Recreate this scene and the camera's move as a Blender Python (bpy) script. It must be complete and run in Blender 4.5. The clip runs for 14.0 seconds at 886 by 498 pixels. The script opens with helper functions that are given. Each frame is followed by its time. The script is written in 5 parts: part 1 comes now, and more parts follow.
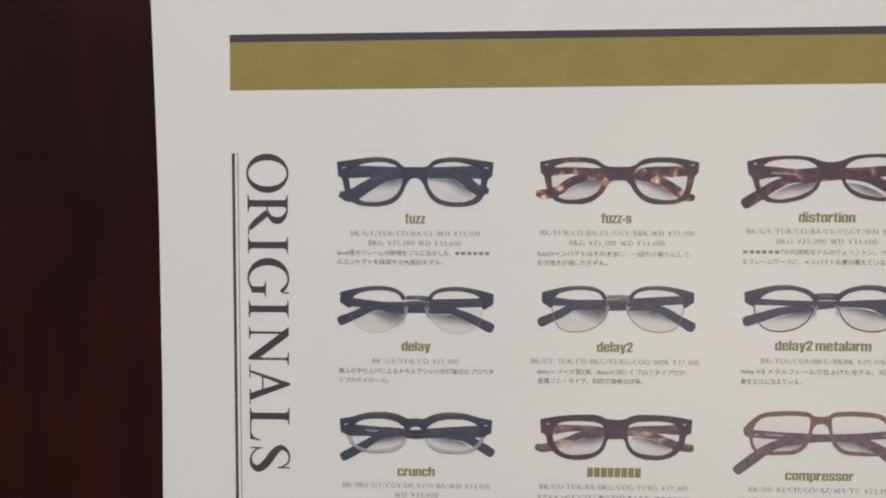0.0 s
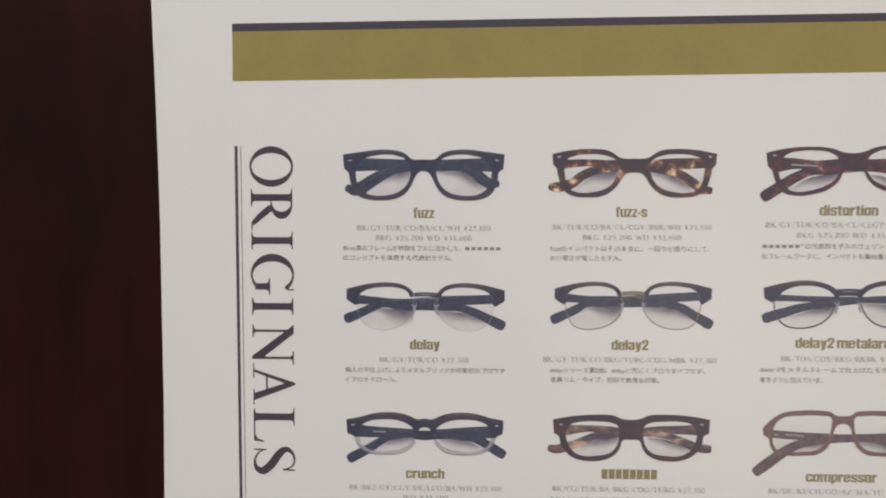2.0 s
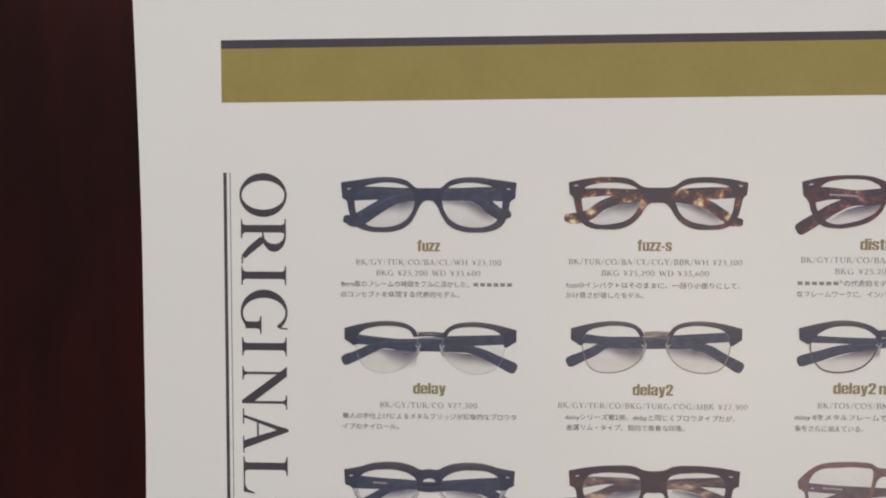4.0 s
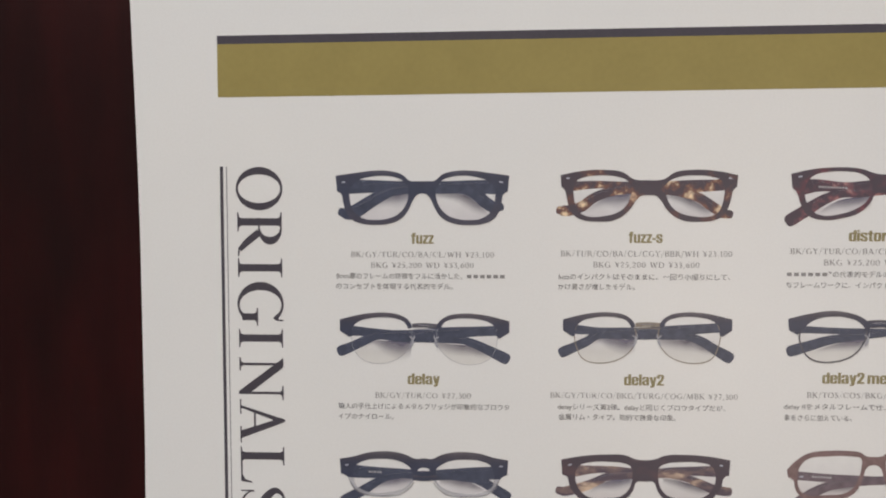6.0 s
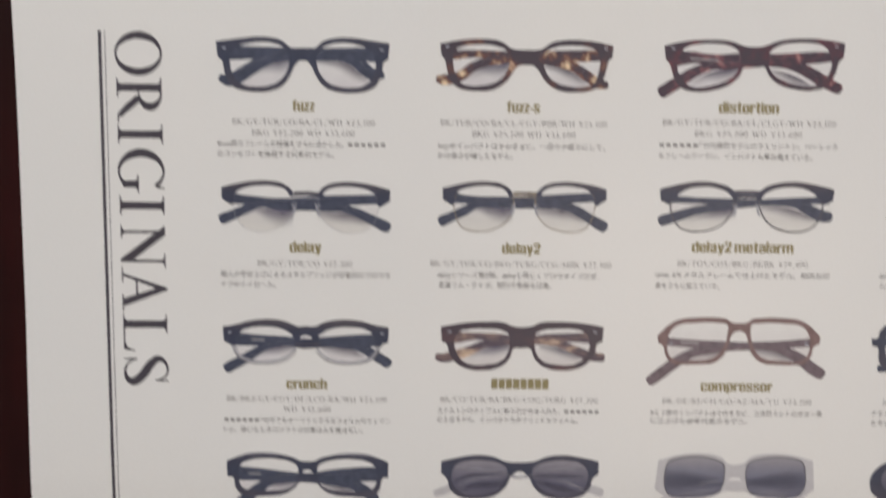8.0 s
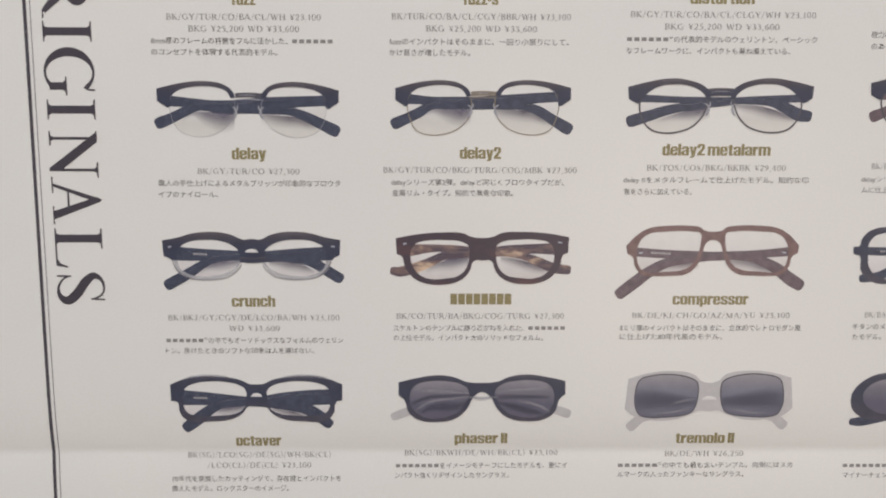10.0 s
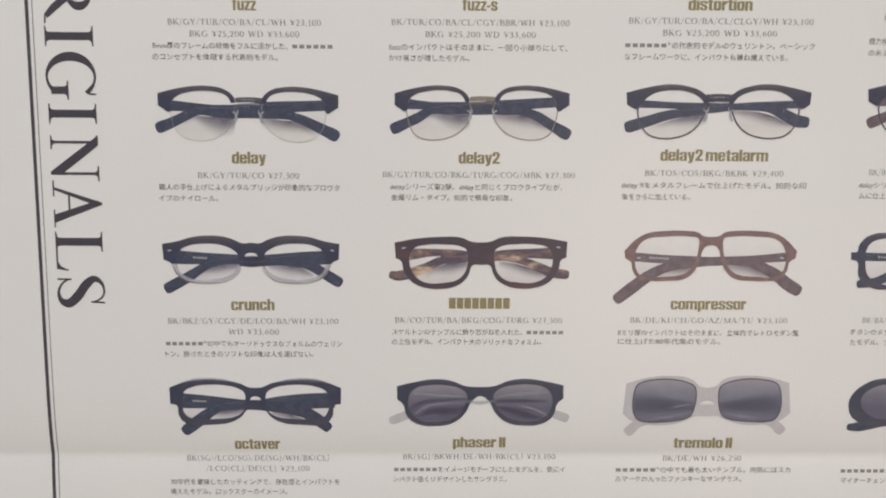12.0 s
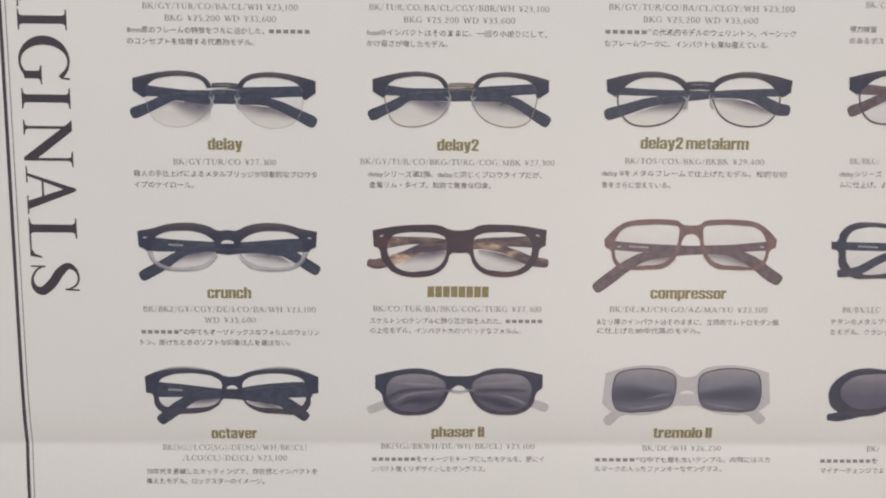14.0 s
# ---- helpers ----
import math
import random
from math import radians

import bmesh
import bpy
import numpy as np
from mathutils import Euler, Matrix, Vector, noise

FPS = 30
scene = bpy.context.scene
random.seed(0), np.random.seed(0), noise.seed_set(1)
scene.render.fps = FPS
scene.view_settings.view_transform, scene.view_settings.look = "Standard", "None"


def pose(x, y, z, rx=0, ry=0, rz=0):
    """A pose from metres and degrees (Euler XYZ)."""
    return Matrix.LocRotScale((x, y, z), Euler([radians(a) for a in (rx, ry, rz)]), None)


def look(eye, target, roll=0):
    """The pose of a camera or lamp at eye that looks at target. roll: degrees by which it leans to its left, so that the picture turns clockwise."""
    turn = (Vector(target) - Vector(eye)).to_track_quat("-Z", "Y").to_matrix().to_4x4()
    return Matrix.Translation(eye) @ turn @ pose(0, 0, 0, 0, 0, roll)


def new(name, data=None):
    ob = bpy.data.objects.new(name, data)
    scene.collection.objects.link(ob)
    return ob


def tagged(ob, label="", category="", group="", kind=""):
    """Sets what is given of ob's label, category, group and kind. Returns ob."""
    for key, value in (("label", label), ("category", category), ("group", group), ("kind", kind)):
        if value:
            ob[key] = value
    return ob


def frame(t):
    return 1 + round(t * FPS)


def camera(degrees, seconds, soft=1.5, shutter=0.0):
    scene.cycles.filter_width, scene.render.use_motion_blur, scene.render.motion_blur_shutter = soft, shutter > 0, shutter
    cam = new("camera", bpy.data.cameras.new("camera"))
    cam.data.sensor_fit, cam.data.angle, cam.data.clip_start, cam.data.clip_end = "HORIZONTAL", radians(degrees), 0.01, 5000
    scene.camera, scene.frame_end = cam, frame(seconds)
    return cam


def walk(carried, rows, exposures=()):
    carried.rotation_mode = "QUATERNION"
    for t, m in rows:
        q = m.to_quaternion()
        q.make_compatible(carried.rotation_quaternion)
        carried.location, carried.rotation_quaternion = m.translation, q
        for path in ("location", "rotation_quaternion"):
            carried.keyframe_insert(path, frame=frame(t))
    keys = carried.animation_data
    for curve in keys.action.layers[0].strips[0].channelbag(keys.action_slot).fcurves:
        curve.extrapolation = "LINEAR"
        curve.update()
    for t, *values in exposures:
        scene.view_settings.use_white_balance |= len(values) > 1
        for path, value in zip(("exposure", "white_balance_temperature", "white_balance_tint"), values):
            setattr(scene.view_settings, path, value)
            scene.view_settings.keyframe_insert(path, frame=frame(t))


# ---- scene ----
cam = camera(65.0, 14.0, soft=2.0, shutter=0.9)

# seconds, place in metres, tilt in degrees; the page lies at z = 0
PATH = [
    (0, 0.08224, -0.06022, 0.24446, -3.271, 1.722, 0.273),
    (0.5, 0.08247, -0.06096, 0.24296, -3.204, 1.335, 0.265),
    (1, 0.08285, -0.06188, 0.24193, -2.955, 1.299, 0.205),
    (1.5, 0.08163, -0.06297, 0.23993, -2.915, 1.438, 0.235),
    (2, 0.07889, -0.06236, 0.23725, -3.266, 1.743, 0.135),
    (2.5, 0.07429, -0.06026, 0.22963, -3.339, 2.144, 0.055),
    (3, 0.07244, -0.05707, 0.22156, -2.967, 1.916, 0.209),
    (3.5, 0.07229, -0.05478, 0.21743, -3.115, 1.957, 0.260),
    (4, 0.07676, -0.05332, 0.21776, -2.952, 1.883, 0.228),
    (6.5, 0.07956, -0.05555, 0.22160, -3.281, 2.069, 0.079),
    (7, 0.07899, -0.05779, 0.22391, -3.083, 2.031, 0.129),
    (7.5, 0.08685, -0.06286, 0.22844, -3.576, 1.723, 0.267),
    (7.6, 0.09043, -0.06682, 0.22760, -3.873, 1.317, 0.349),
    (7.7, 0.09763, -0.07239, 0.22803, -4.463, 1.312, 0.469),
    (7.8, 0.10466, -0.07978, 0.22713, -4.880, 1.043, 0.527),
    (7.9, 0.10855, -0.08469, 0.22607, -5.097, 0.617, 0.531),
    (8, 0.10886, -0.08878, 0.22551, -5.123, -0.281, 0.711),
    (8.1, 0.11472, -0.09286, 0.22602, -5.222, 0.356, 0.464),
    (8.2, 0.11758, -0.09667, 0.22566, -5.775, 0.564, 0.271),
    (8.3, 0.11664, -0.10404, 0.22357, -6.151, 0.265, 0.125),
    (8.4, 0.11940, -0.11014, 0.22255, -6.490, 0.810, 0.062),
    (8.5, 0.11426, -0.11405, 0.22118, -6.736, -0.402, 0.201),
    (11, 0.12507, -0.11373, 0.21289, -6.285, -0.855, 0.149),
    (11.5, 0.12215, -0.11427, 0.21299, -6.333, -0.505, 0.270),
    (12, 0.12201, -0.11377, 0.21428, -6.082, -0.708, 0.338),
    (12.5, 0.12326, -0.11437, 0.21527, -5.928, -0.807, 0.435),
    (13, 0.12391, -0.11572, 0.21368, -6.084, -0.999, 0.538),
    (13.5, 0.12456, -0.11580, 0.21181, -6.338, -0.999, 0.578),
    (14, 0.12730, -0.11648, 0.21288, -6.384, -1.058, 0.545),
]

walk(cam, [(t, pose(*p)) for t, *p in PATH], [(0, -0.63), (7.3, -0.63), (8.6, -0.56), (11, -0.54), (14, -0.54)])

# ---- world and lights ----
world = bpy.data.worlds.new("sky")
scene.world = world
world.use_nodes = True
sky = world.node_tree.nodes.new("ShaderNodeTexSky")
sky.sky_type, sky.sun_disc, sky.sun_elevation, sky.sun_rotation = "NISHITA", False, radians(35), radians(150)
world.node_tree.links.new(sky.outputs[0], world.node_tree.nodes["Background"].inputs[0])
world.node_tree.nodes["Background"].inputs[1].default_value = 0.1


def area_lamp(name, eye, target, w, h, watts, colour):
    data = bpy.data.lights.new(name, "AREA")
    data.shape, data.size, data.size_y, data.energy, data.color = "RECTANGLE", w, h, watts, colour
    ob = new(name, data)
    ob.matrix_world = look(eye, target)
    return ob


# added cool area lamp, stands for sky through an assumed, unseen window
area_lamp("assumed_window_light", (-0.35, 1.93, 0.75), (0.0, 0.0, 0.0), 1.5, 1.1, 67.5, (0.945, 0.975, 1.008))
# added warm fill on the right, overhead; no fixture is known there
area_lamp("added_warm_light", (0.75, -0.35, 1.66), (0.75, -0.35, 0.0), 0.55, 0.55, 13.6, (1.0, 0.83, 0.71))

# ---- materials ----
PAPER = (206, 199, 194)


def linear(c):
    c = c / 255
    return c / 12.92 if c < 0.04045 else ((c + 0.055) / 1.055) ** 2.4


def tone(r, g, b):
    """The ink's own colour on a sheet that reflects four fifths of the light."""
    return [0.78 * linear(v) / linear(p) for v, p in zip((r, g, b), PAPER)]


def shader(name, rough=0.45, spec=0.3):
    m = bpy.data.materials.new(name)
    m.use_nodes = True
    n, l = m.node_tree.nodes, m.node_tree.links
    b = n["Principled BSDF"]
    b.inputs["Roughness"].default_value = rough
    b.inputs["Specular IOR Level"].default_value = spec
    return m, n, l, b


def ramp(n, l, source, stops):
    r = n.new("ShaderNodeValToRGB")
    while len(r.color_ramp.elements) < len(stops):
        r.color_ramp.elements.new(0.5)
    for e, (p, c) in zip(r.color_ramp.elements, stops):
        e.position, e.color = p, (*c, 1)
    l.new(source, r.inputs[0])
    return r.outputs[0]


def noise_node(n, l, scale, detail=3, stretch=None, rough=0.55):
    t = n.new("ShaderNodeTexNoise")
    t.inputs["Scale"].default_value, t.inputs["Detail"].default_value, t.inputs["Roughness"].default_value = scale, detail, rough
    c = n.new("ShaderNodeTexCoord")
    if stretch:
        mp = n.new("ShaderNodeMapping")
        mp.inputs["Scale"].default_value = stretch
        l.new(c.outputs["Object"], mp.inputs[0])
        l.new(mp.outputs[0], t.inputs["Vector"])
    else:
        l.new(c.outputs["Object"], t.inputs["Vector"])
    return t.outputs["Fac"]


def mix(n, l, kind, a, b, fac=0.5):
    m = n.new("ShaderNodeMix")
    m.data_type, m.blend_type = "RGBA", kind
    for k, v in ((0, fac), (6, a), (7, b)):
        if hasattr(v, "is_linked"):
            l.new(v, m.inputs[k])
        else:
            m.inputs[k].default_value = v if k == 0 else (*v, 1)
    return m.outputs[2]


def bump(n, l, b, height, strength, distance):
    p = n.new("ShaderNodeBump")
    p.inputs["Strength"].default_value, p.inputs["Distance"].default_value = strength, distance
    l.new(height, p.inputs["Height"])
    l.new(p.outputs[0], b.inputs["Normal"])


def ink(name, rgb, vary=0.10, scale=900):
    """Flat offset ink with screen grain and slightly uneven cover."""
    m, n, l, b = shader(name, 0.42, 0.3)
    c = tone(*rgb)
    lo, hi = [v * (1 - vary) for v in c], [min(0.9, v * (1 + vary)) for v in c]
    fine = ramp(n, l, noise_node(n, l, scale, 2), [(0.3, lo), (0.7, hi)])
    broad = ramp(n, l, noise_node(n, l, 60, 2), [(0.3, (0.93, 0.93, 0.93)), (0.7, (1, 1, 1))])
    l.new(mix(n, l, "MULTIPLY", fine, broad, 1.0), b.inputs["Base Color"])
    return m


def blend_ink(name, stops, grain=0.12, axis=1, turn=0.0):
    """Printed tint that runs across each piece from bottom to top (or left to right), with screen grain."""
    m, n, l, b = shader(name, 0.42, 0.3)
    c = n.new("ShaderNodeTexCoord")
    x = n.new("ShaderNodeSeparateXYZ")
    mp = n.new("ShaderNodeMapping")
    mp.inputs["Rotation"].default_value = (0, 0, turn)
    l.new(c.outputs["Generated"], mp.inputs[0])
    l.new(mp.outputs[0], x.inputs[0])
    base = ramp(n, l, x.outputs[axis], [(p, tone(*v)) for p, v in stops])
    spots = ramp(n, l, noise_node(n, l, 260, 4), [(0.3, [1 - grain] * 3), (0.7, (1, 1, 1))])
    l.new(mix(n, l, "MULTIPLY", base, spots, 1.0), b.inputs["Base Color"])
    return m


def tortoise(name, dark, mid, light, scale, share, streak=None):
    """Printed tortoiseshell: dark ground with warm patches and small bright flecks."""
    m, n, l, b = shader(name, 0.42, 0.3)
    big = noise_node(n, l, scale, 3, streak, 0.6)
    col = ramp(n, l, big, [(share - 0.08, tone(*dark)), (share + 0.04, tone(*mid)), (share + 0.16, tone(*light))])
    l.new(col, b.inputs["Base Color"])
    return m


def soft_ink(name, rgb, strength, along, across):
    """A printed tone that runs out softly along and across its band."""
    m, n, l, b = shader(name, 0.42, 0.3)
    b.inputs["Base Color"].default_value = (*tone(*rgb), 1)
    uv, x = n.new("ShaderNodeUVMap"), n.new("ShaderNodeSeparateXYZ")
    l.new(uv.outputs[0], x.inputs[0])
    both = mix(n, l, "MULTIPLY", ramp(n, l, x.outputs[0], [(p, [v] * 3) for p, v in along]), ramp(n, l, x.outputs[1], [(p, [v] * 3) for p, v in across]), 1.0)
    grain = ramp(n, l, noise_node(n, l, 400, 3), [(0.3, [strength * 0.9] * 3), (0.7, [strength] * 3)])
    l.new(mix(n, l, "MULTIPLY", both, grain, 1.0), b.inputs["Alpha"])
    return m


def paper_material():
    m, n, l, b = shader("coated_paper", 0.40, 0.32)
    fibre = ramp(n, l, noise_node(n, l, 1400, 3), [(0.25, (0.765, 0.765, 0.765)), (0.75, (0.795, 0.795, 0.795))])
    cloud = ramp(n, l, noise_node(n, l, 9, 3), [(0.3, (0.975, 0.98, 0.985)), (0.7, (1, 0.995, 0.985))])
    l.new(mix(n, l, "MULTIPLY", fibre, cloud, 1.0), b.inputs["Base Color"])
    bump(n, l, b, noise_node(n, l, 13, 2), 0.35, 0.0012)
    return m


def wood_material():
    m, n, l, b = shader("dark_mahogany", 0.42, 0.2)
    grain = ramp(n, l, noise_node(n, l, 14, 4, (5, 0.6, 5), 0.45), [(0.28, (0.015, 0.0016, 0.0020)), (0.52, (0.022, 0.0024, 0.0028)), (0.78, (0.034, 0.0036, 0.0036))])
    patch = ramp(n, l, noise_node(n, l, 15, 2, (1.6, 0.6, 1)), [(0.35, (0.55, 0.55, 0.6)), (0.68, (1.35, 1.2, 1.15))])
    pores = ramp(n, l, noise_node(n, l, 160, 2, (9, 0.6, 9)), [(0.38, (0.92, 0.92, 0.92)), (0.52, (1, 1, 1))])
    col = mix(n, l, "MULTIPLY", grain, patch, 1.0)
    l.new(mix(n, l, "MULTIPLY", col, pores, 1.0), b.inputs["Base Color"])
    r = n.new("ShaderNodeMapRange")
    r.inputs["To Min"].default_value, r.inputs["To Max"].default_value = 0.30, 0.48
    l.new(noise_node(n, l, 25, 3), r.inputs[0])
    l.new(r.outputs[0], b.inputs["Roughness"])
    bump(n, l, b, noise_node(n, l, 220, 2, (9, 0.6, 9)), 0.15, 0.0002)
    return m


def plaster(name, rgb):
    m, n, l, b = shader(name, 0.9, 0.2)
    l.new(ramp(n, l, noise_node(n, l, 3, 4), [(0.3, [v * 0.94 for v in rgb]), (0.7, rgb)]), b.inputs["Base Color"])
    return m


paper_mat, wood_mat = paper_material(), wood_material()
gold = ink("olive_gold_ink", (138, 121, 70), 0.03, 500)
gold_type = ink("gold_type_ink", (130, 117, 84), 0.18, 1500)
charcoal = ink("charcoal_ink", (66, 60, 66), 0.08)
hairline = ink("grey_rule_ink", (122, 116, 118), 0.1)
grey_type = ink("grey_type_ink", (126, 120, 118), 0.12, 1500)
black_type = ink("dark_type_ink", (72, 68, 71), 0.15, 1500)
black_front = blend_ink("blue_black_ink", [(0.0, (77, 72, 82)), (0.3, (69, 67, 79)), (0.6, (60, 62, 77)), (0.92, (67, 66, 79)), (1.0, (90, 85, 93))], 0.22)
black_arm = ink("soft_black_ink", (65, 67, 81), 0.2, 420)
brow_ink = blend_ink("brow_black_ink", [(0.0, (58, 60, 76)), (0.55, (63, 63, 77)), (0.85, (78, 72, 79)), (1.0, (98, 90, 94))], 0.2)
brown_front = ink("plum_brown_ink", (114, 90, 88), 0.16, 420)
brown_arm = ink("brown_arm_ink", (98, 83, 88), 0.2, 420)
white_front = ink("pale_grey_ink", (174, 167, 167), 0.05, 300)
clear_ink = soft_ink("clear_acetate_ink", (172, 166, 168), 0.62, [(0.0, 1.0), (1.0, 1.0)], [(0.0, 1.0), (1.0, 1.0)])
wire_gold = ink("gold_wire_ink", (126, 113, 100), 0.15, 800)
wire_dark = ink("dark_wire_ink", (78, 74, 80), 0.15, 800)
wire_pale = ink("silver_wire_ink", (148, 144, 148), 0.1, 800)
highlight = ink("rivet_ink", (164, 162, 170), 0.08, 800)
temple_mark = ink("temple_mark_ink", (156, 149, 148), 0.1, 1500)
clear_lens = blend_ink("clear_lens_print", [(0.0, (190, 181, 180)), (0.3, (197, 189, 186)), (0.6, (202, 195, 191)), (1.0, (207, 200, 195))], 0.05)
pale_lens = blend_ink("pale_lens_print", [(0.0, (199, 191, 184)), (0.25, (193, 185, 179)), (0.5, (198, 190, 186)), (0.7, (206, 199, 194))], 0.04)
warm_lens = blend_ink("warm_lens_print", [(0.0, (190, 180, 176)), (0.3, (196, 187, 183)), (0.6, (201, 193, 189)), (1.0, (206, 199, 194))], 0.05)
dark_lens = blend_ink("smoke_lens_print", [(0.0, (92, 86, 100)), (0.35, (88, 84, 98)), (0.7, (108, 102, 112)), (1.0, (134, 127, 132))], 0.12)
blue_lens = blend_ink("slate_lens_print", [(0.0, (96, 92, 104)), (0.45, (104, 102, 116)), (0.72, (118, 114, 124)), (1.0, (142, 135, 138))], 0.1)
shell = tortoise("tortoise_print", (69, 60, 67), (98, 68, 64), (204, 168, 138), 150, 0.605)
shell_arm = tortoise("bright_tortoise_print", (71, 59, 66), (112, 77, 66), (218, 190, 156), 230, 0.52)
red_shell = tortoise("red_tortoise_print", (69, 58, 66), (88, 56, 64), (132, 80, 84), 140, 0.56)
red_arm = tortoise("red_arm_print", (68, 55, 64), (104, 68, 74), (176, 126, 120), 230, 0.555)
amber = tortoise("amber_shell_print", (69, 59, 66), (88, 65, 68), (160, 122, 104), 62, 0.60, (0.8, 1.2, 1))
amber_arm = tortoise("amber_arm_print", (80, 68, 76), (116, 94, 90), (190, 162, 138), 150, 0.53, (0.6, 1.6, 1))
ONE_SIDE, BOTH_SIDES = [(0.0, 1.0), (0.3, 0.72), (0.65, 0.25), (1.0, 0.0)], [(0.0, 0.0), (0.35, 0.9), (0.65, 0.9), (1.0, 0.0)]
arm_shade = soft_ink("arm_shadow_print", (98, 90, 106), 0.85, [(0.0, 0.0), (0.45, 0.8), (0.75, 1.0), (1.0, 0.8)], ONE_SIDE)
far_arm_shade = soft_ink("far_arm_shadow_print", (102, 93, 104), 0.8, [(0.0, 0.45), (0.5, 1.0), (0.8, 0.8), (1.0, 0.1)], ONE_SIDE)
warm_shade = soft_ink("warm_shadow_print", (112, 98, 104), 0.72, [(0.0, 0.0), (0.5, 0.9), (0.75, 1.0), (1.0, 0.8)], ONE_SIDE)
pale_streak = soft_ink("pale_streak_print", (158, 152, 158), 0.6, [(0.0, 0.2), (0.3, 1.0), (0.7, 1.0), (1.0, 0.3)], BOTH_SIDES)
deep_streak = soft_ink("deep_streak_print", (66, 64, 79), 0.45, [(0.0, 0.7), (0.3, 1.0), (0.7, 1.0), (1.0, 0.5)], BOTH_SIDES)
shine_ink = soft_ink("shine_print", (128, 126, 140), 0.24, [(0.0, 0.0), (0.35, 0.5), (0.7, 1.0), (1.0, 0.0)], BOTH_SIDES)
edge_line = soft_ink("acetate_edge_print", (112, 106, 114), 0.7, [(0.0, 0.6), (0.3, 1.0), (0.7, 0.7), (1.0, 1.0)], BOTH_SIDES)
wall_paint, ceiling_paint = plaster("wall_paint", (0.72, 0.70, 0.66)), plaster("ceiling_paint", (0.8, 0.8, 0.78))
floor_mat = plaster("floor_boards", (0.22, 0.15, 0.10))
frame_paint = plaster("white_frame_paint", (0.78, 0.78, 0.76))

# ---- mesh helpers ----


def link_mesh(name, me, material, parent=None, label=""):
    me.name = name
    me.materials.clear()
    me.materials.append(material)
    ob = new(name, me)
    if parent:
        ob.parent = parent
    return tagged(ob, label)


def part(name, bm, material, parent=None, label=""):
    me = bpy.data.meshes.new(name)
    bm.to_mesh(me)
    bm.free()
    return link_mesh(name, me, material, parent, label)


def box(bm, x0, x1, y0, y1, z0, z1):
    g = bmesh.ops.create_cube(bm, size=1)["verts"]
    bmesh.ops.scale(bm, vec=(x1 - x0, y1 - y0, z1 - z0), verts=g)
    bmesh.ops.translate(bm, vec=((x0 + x1) / 2, (y0 + y1) / 2, (z0 + z1) / 2), verts=g)
    return g


# ---- assumed room, out of view ----
FLOOR = -0.742


def slab(name, x0, x1, y0, y1, z0, z1, material, label):
    bm = bmesh.new()
    box(bm, x0, x1, y0, y1, z0, z1)
    return tagged(part(name, bm, material), label, name.split("_")[0], kind="structure")


# unseen shell added around the table for bounced light and reflections
slab("floor", -2.2, 2.2, -2.2, 2.2, FLOOR - 0.1, FLOOR, floor_mat, "assumed dark brown wooden floor, unseen under the table")
slab("ceiling", -2.2, 2.2, -2.2, 2.2, 1.72, 1.82, ceiling_paint, "unseen plain white ceiling, added to bounce light")
slab("wall_south", -2.2, 2.2, -2.3, -2.2, FLOOR, 1.72, wall_paint, "unseen plain off-white wall, added to bounce light")
slab("wall_west", -2.3, -2.2, -2.2, 2.2, FLOOR, 1.72, wall_paint, "unseen plain off-white wall, added to bounce light")
slab("wall_east", 2.2, 2.3, -2.2, 2.2, FLOOR, 1.72, wall_paint, "unseen plain off-white wall, added to bounce light")
bm = bmesh.new()
for a in ((-2.2, -1.15, FLOOR, 1.72), (0.45, 2.2, FLOOR, 1.72), (-1.15, 0.45, FLOOR, 0.15), (-1.15, 0.45, 1.35, 1.72)):
    box(bm, a[0], a[1], 2.0, 2.12, a[2], a[3])
tagged(part("wall_north", bm, wall_paint), "unseen off-white wall with an assumed window opening", "wall", kind="structure")
# assumed window frame, out of view, made up to go with the cool lamp
bm = bmesh.new()
for a in ((-1.15, -1.1, 0.15, 1.35), (0.4, 0.45, 0.15, 1.35), (-1.1, 0.4, 0.15, 0.2), (-1.1, 0.4, 1.3, 1.35)):
    box(bm, a[0], a[1], 2.03, 2.09, a[2], a[3])
tagged(part("assumed_window", bm, frame_paint), "assumed white window frame, unseen, around the added lamp", "window", kind="structure")

# ---- table ----
TOP = -0.0017
table = tagged(new("table"), "dark reddish-brown polished wooden table", "table")
bm = bmesh.new()
box(bm, -0.42, 1.0, -0.62, 0.34, TOP - 0.032, TOP)
bmesh.ops.bevel(bm, geom=[e for e in bm.edges], offset=0.004, segments=3, affect="EDGES")
part("tabletop", bm, wood_mat, table, "dark mahogany tabletop with vertical grain")
for x in (-0.35, 0.93):
    for y in (-0.55, 0.27):
        bm = bmesh.new()
        g = box(bm, x - 0.03, x + 0.03, y - 0.03, y + 0.03, FLOOR, TOP - 0.032)
        for v in g:
            if v.co.z < -0.5:
                v.co.x, v.co.y = x + (v.co.x - x) * 0.7, y + (v.co.y - y) * 0.7
        bmesh.ops.bevel(bm, geom=[e for e in bm.edges], offset=0.004, segments=2, affect="EDGES")
        part("leg", bm, wood_mat, table)

# ---- the printed sheet ----
FOLD = -0.2030


def sheet_z(x, y):
    """The sheet lies a little proud of the table and dips to it along its horizontal fold."""
    d = y - FOLD
    z = -0.0011 * math.exp(-abs(d) / (0.0085 if d > 0 else 0.013))
    if d < 0:
        z -= 0.00035 * (1 - math.exp(d / 0.03))
    return z


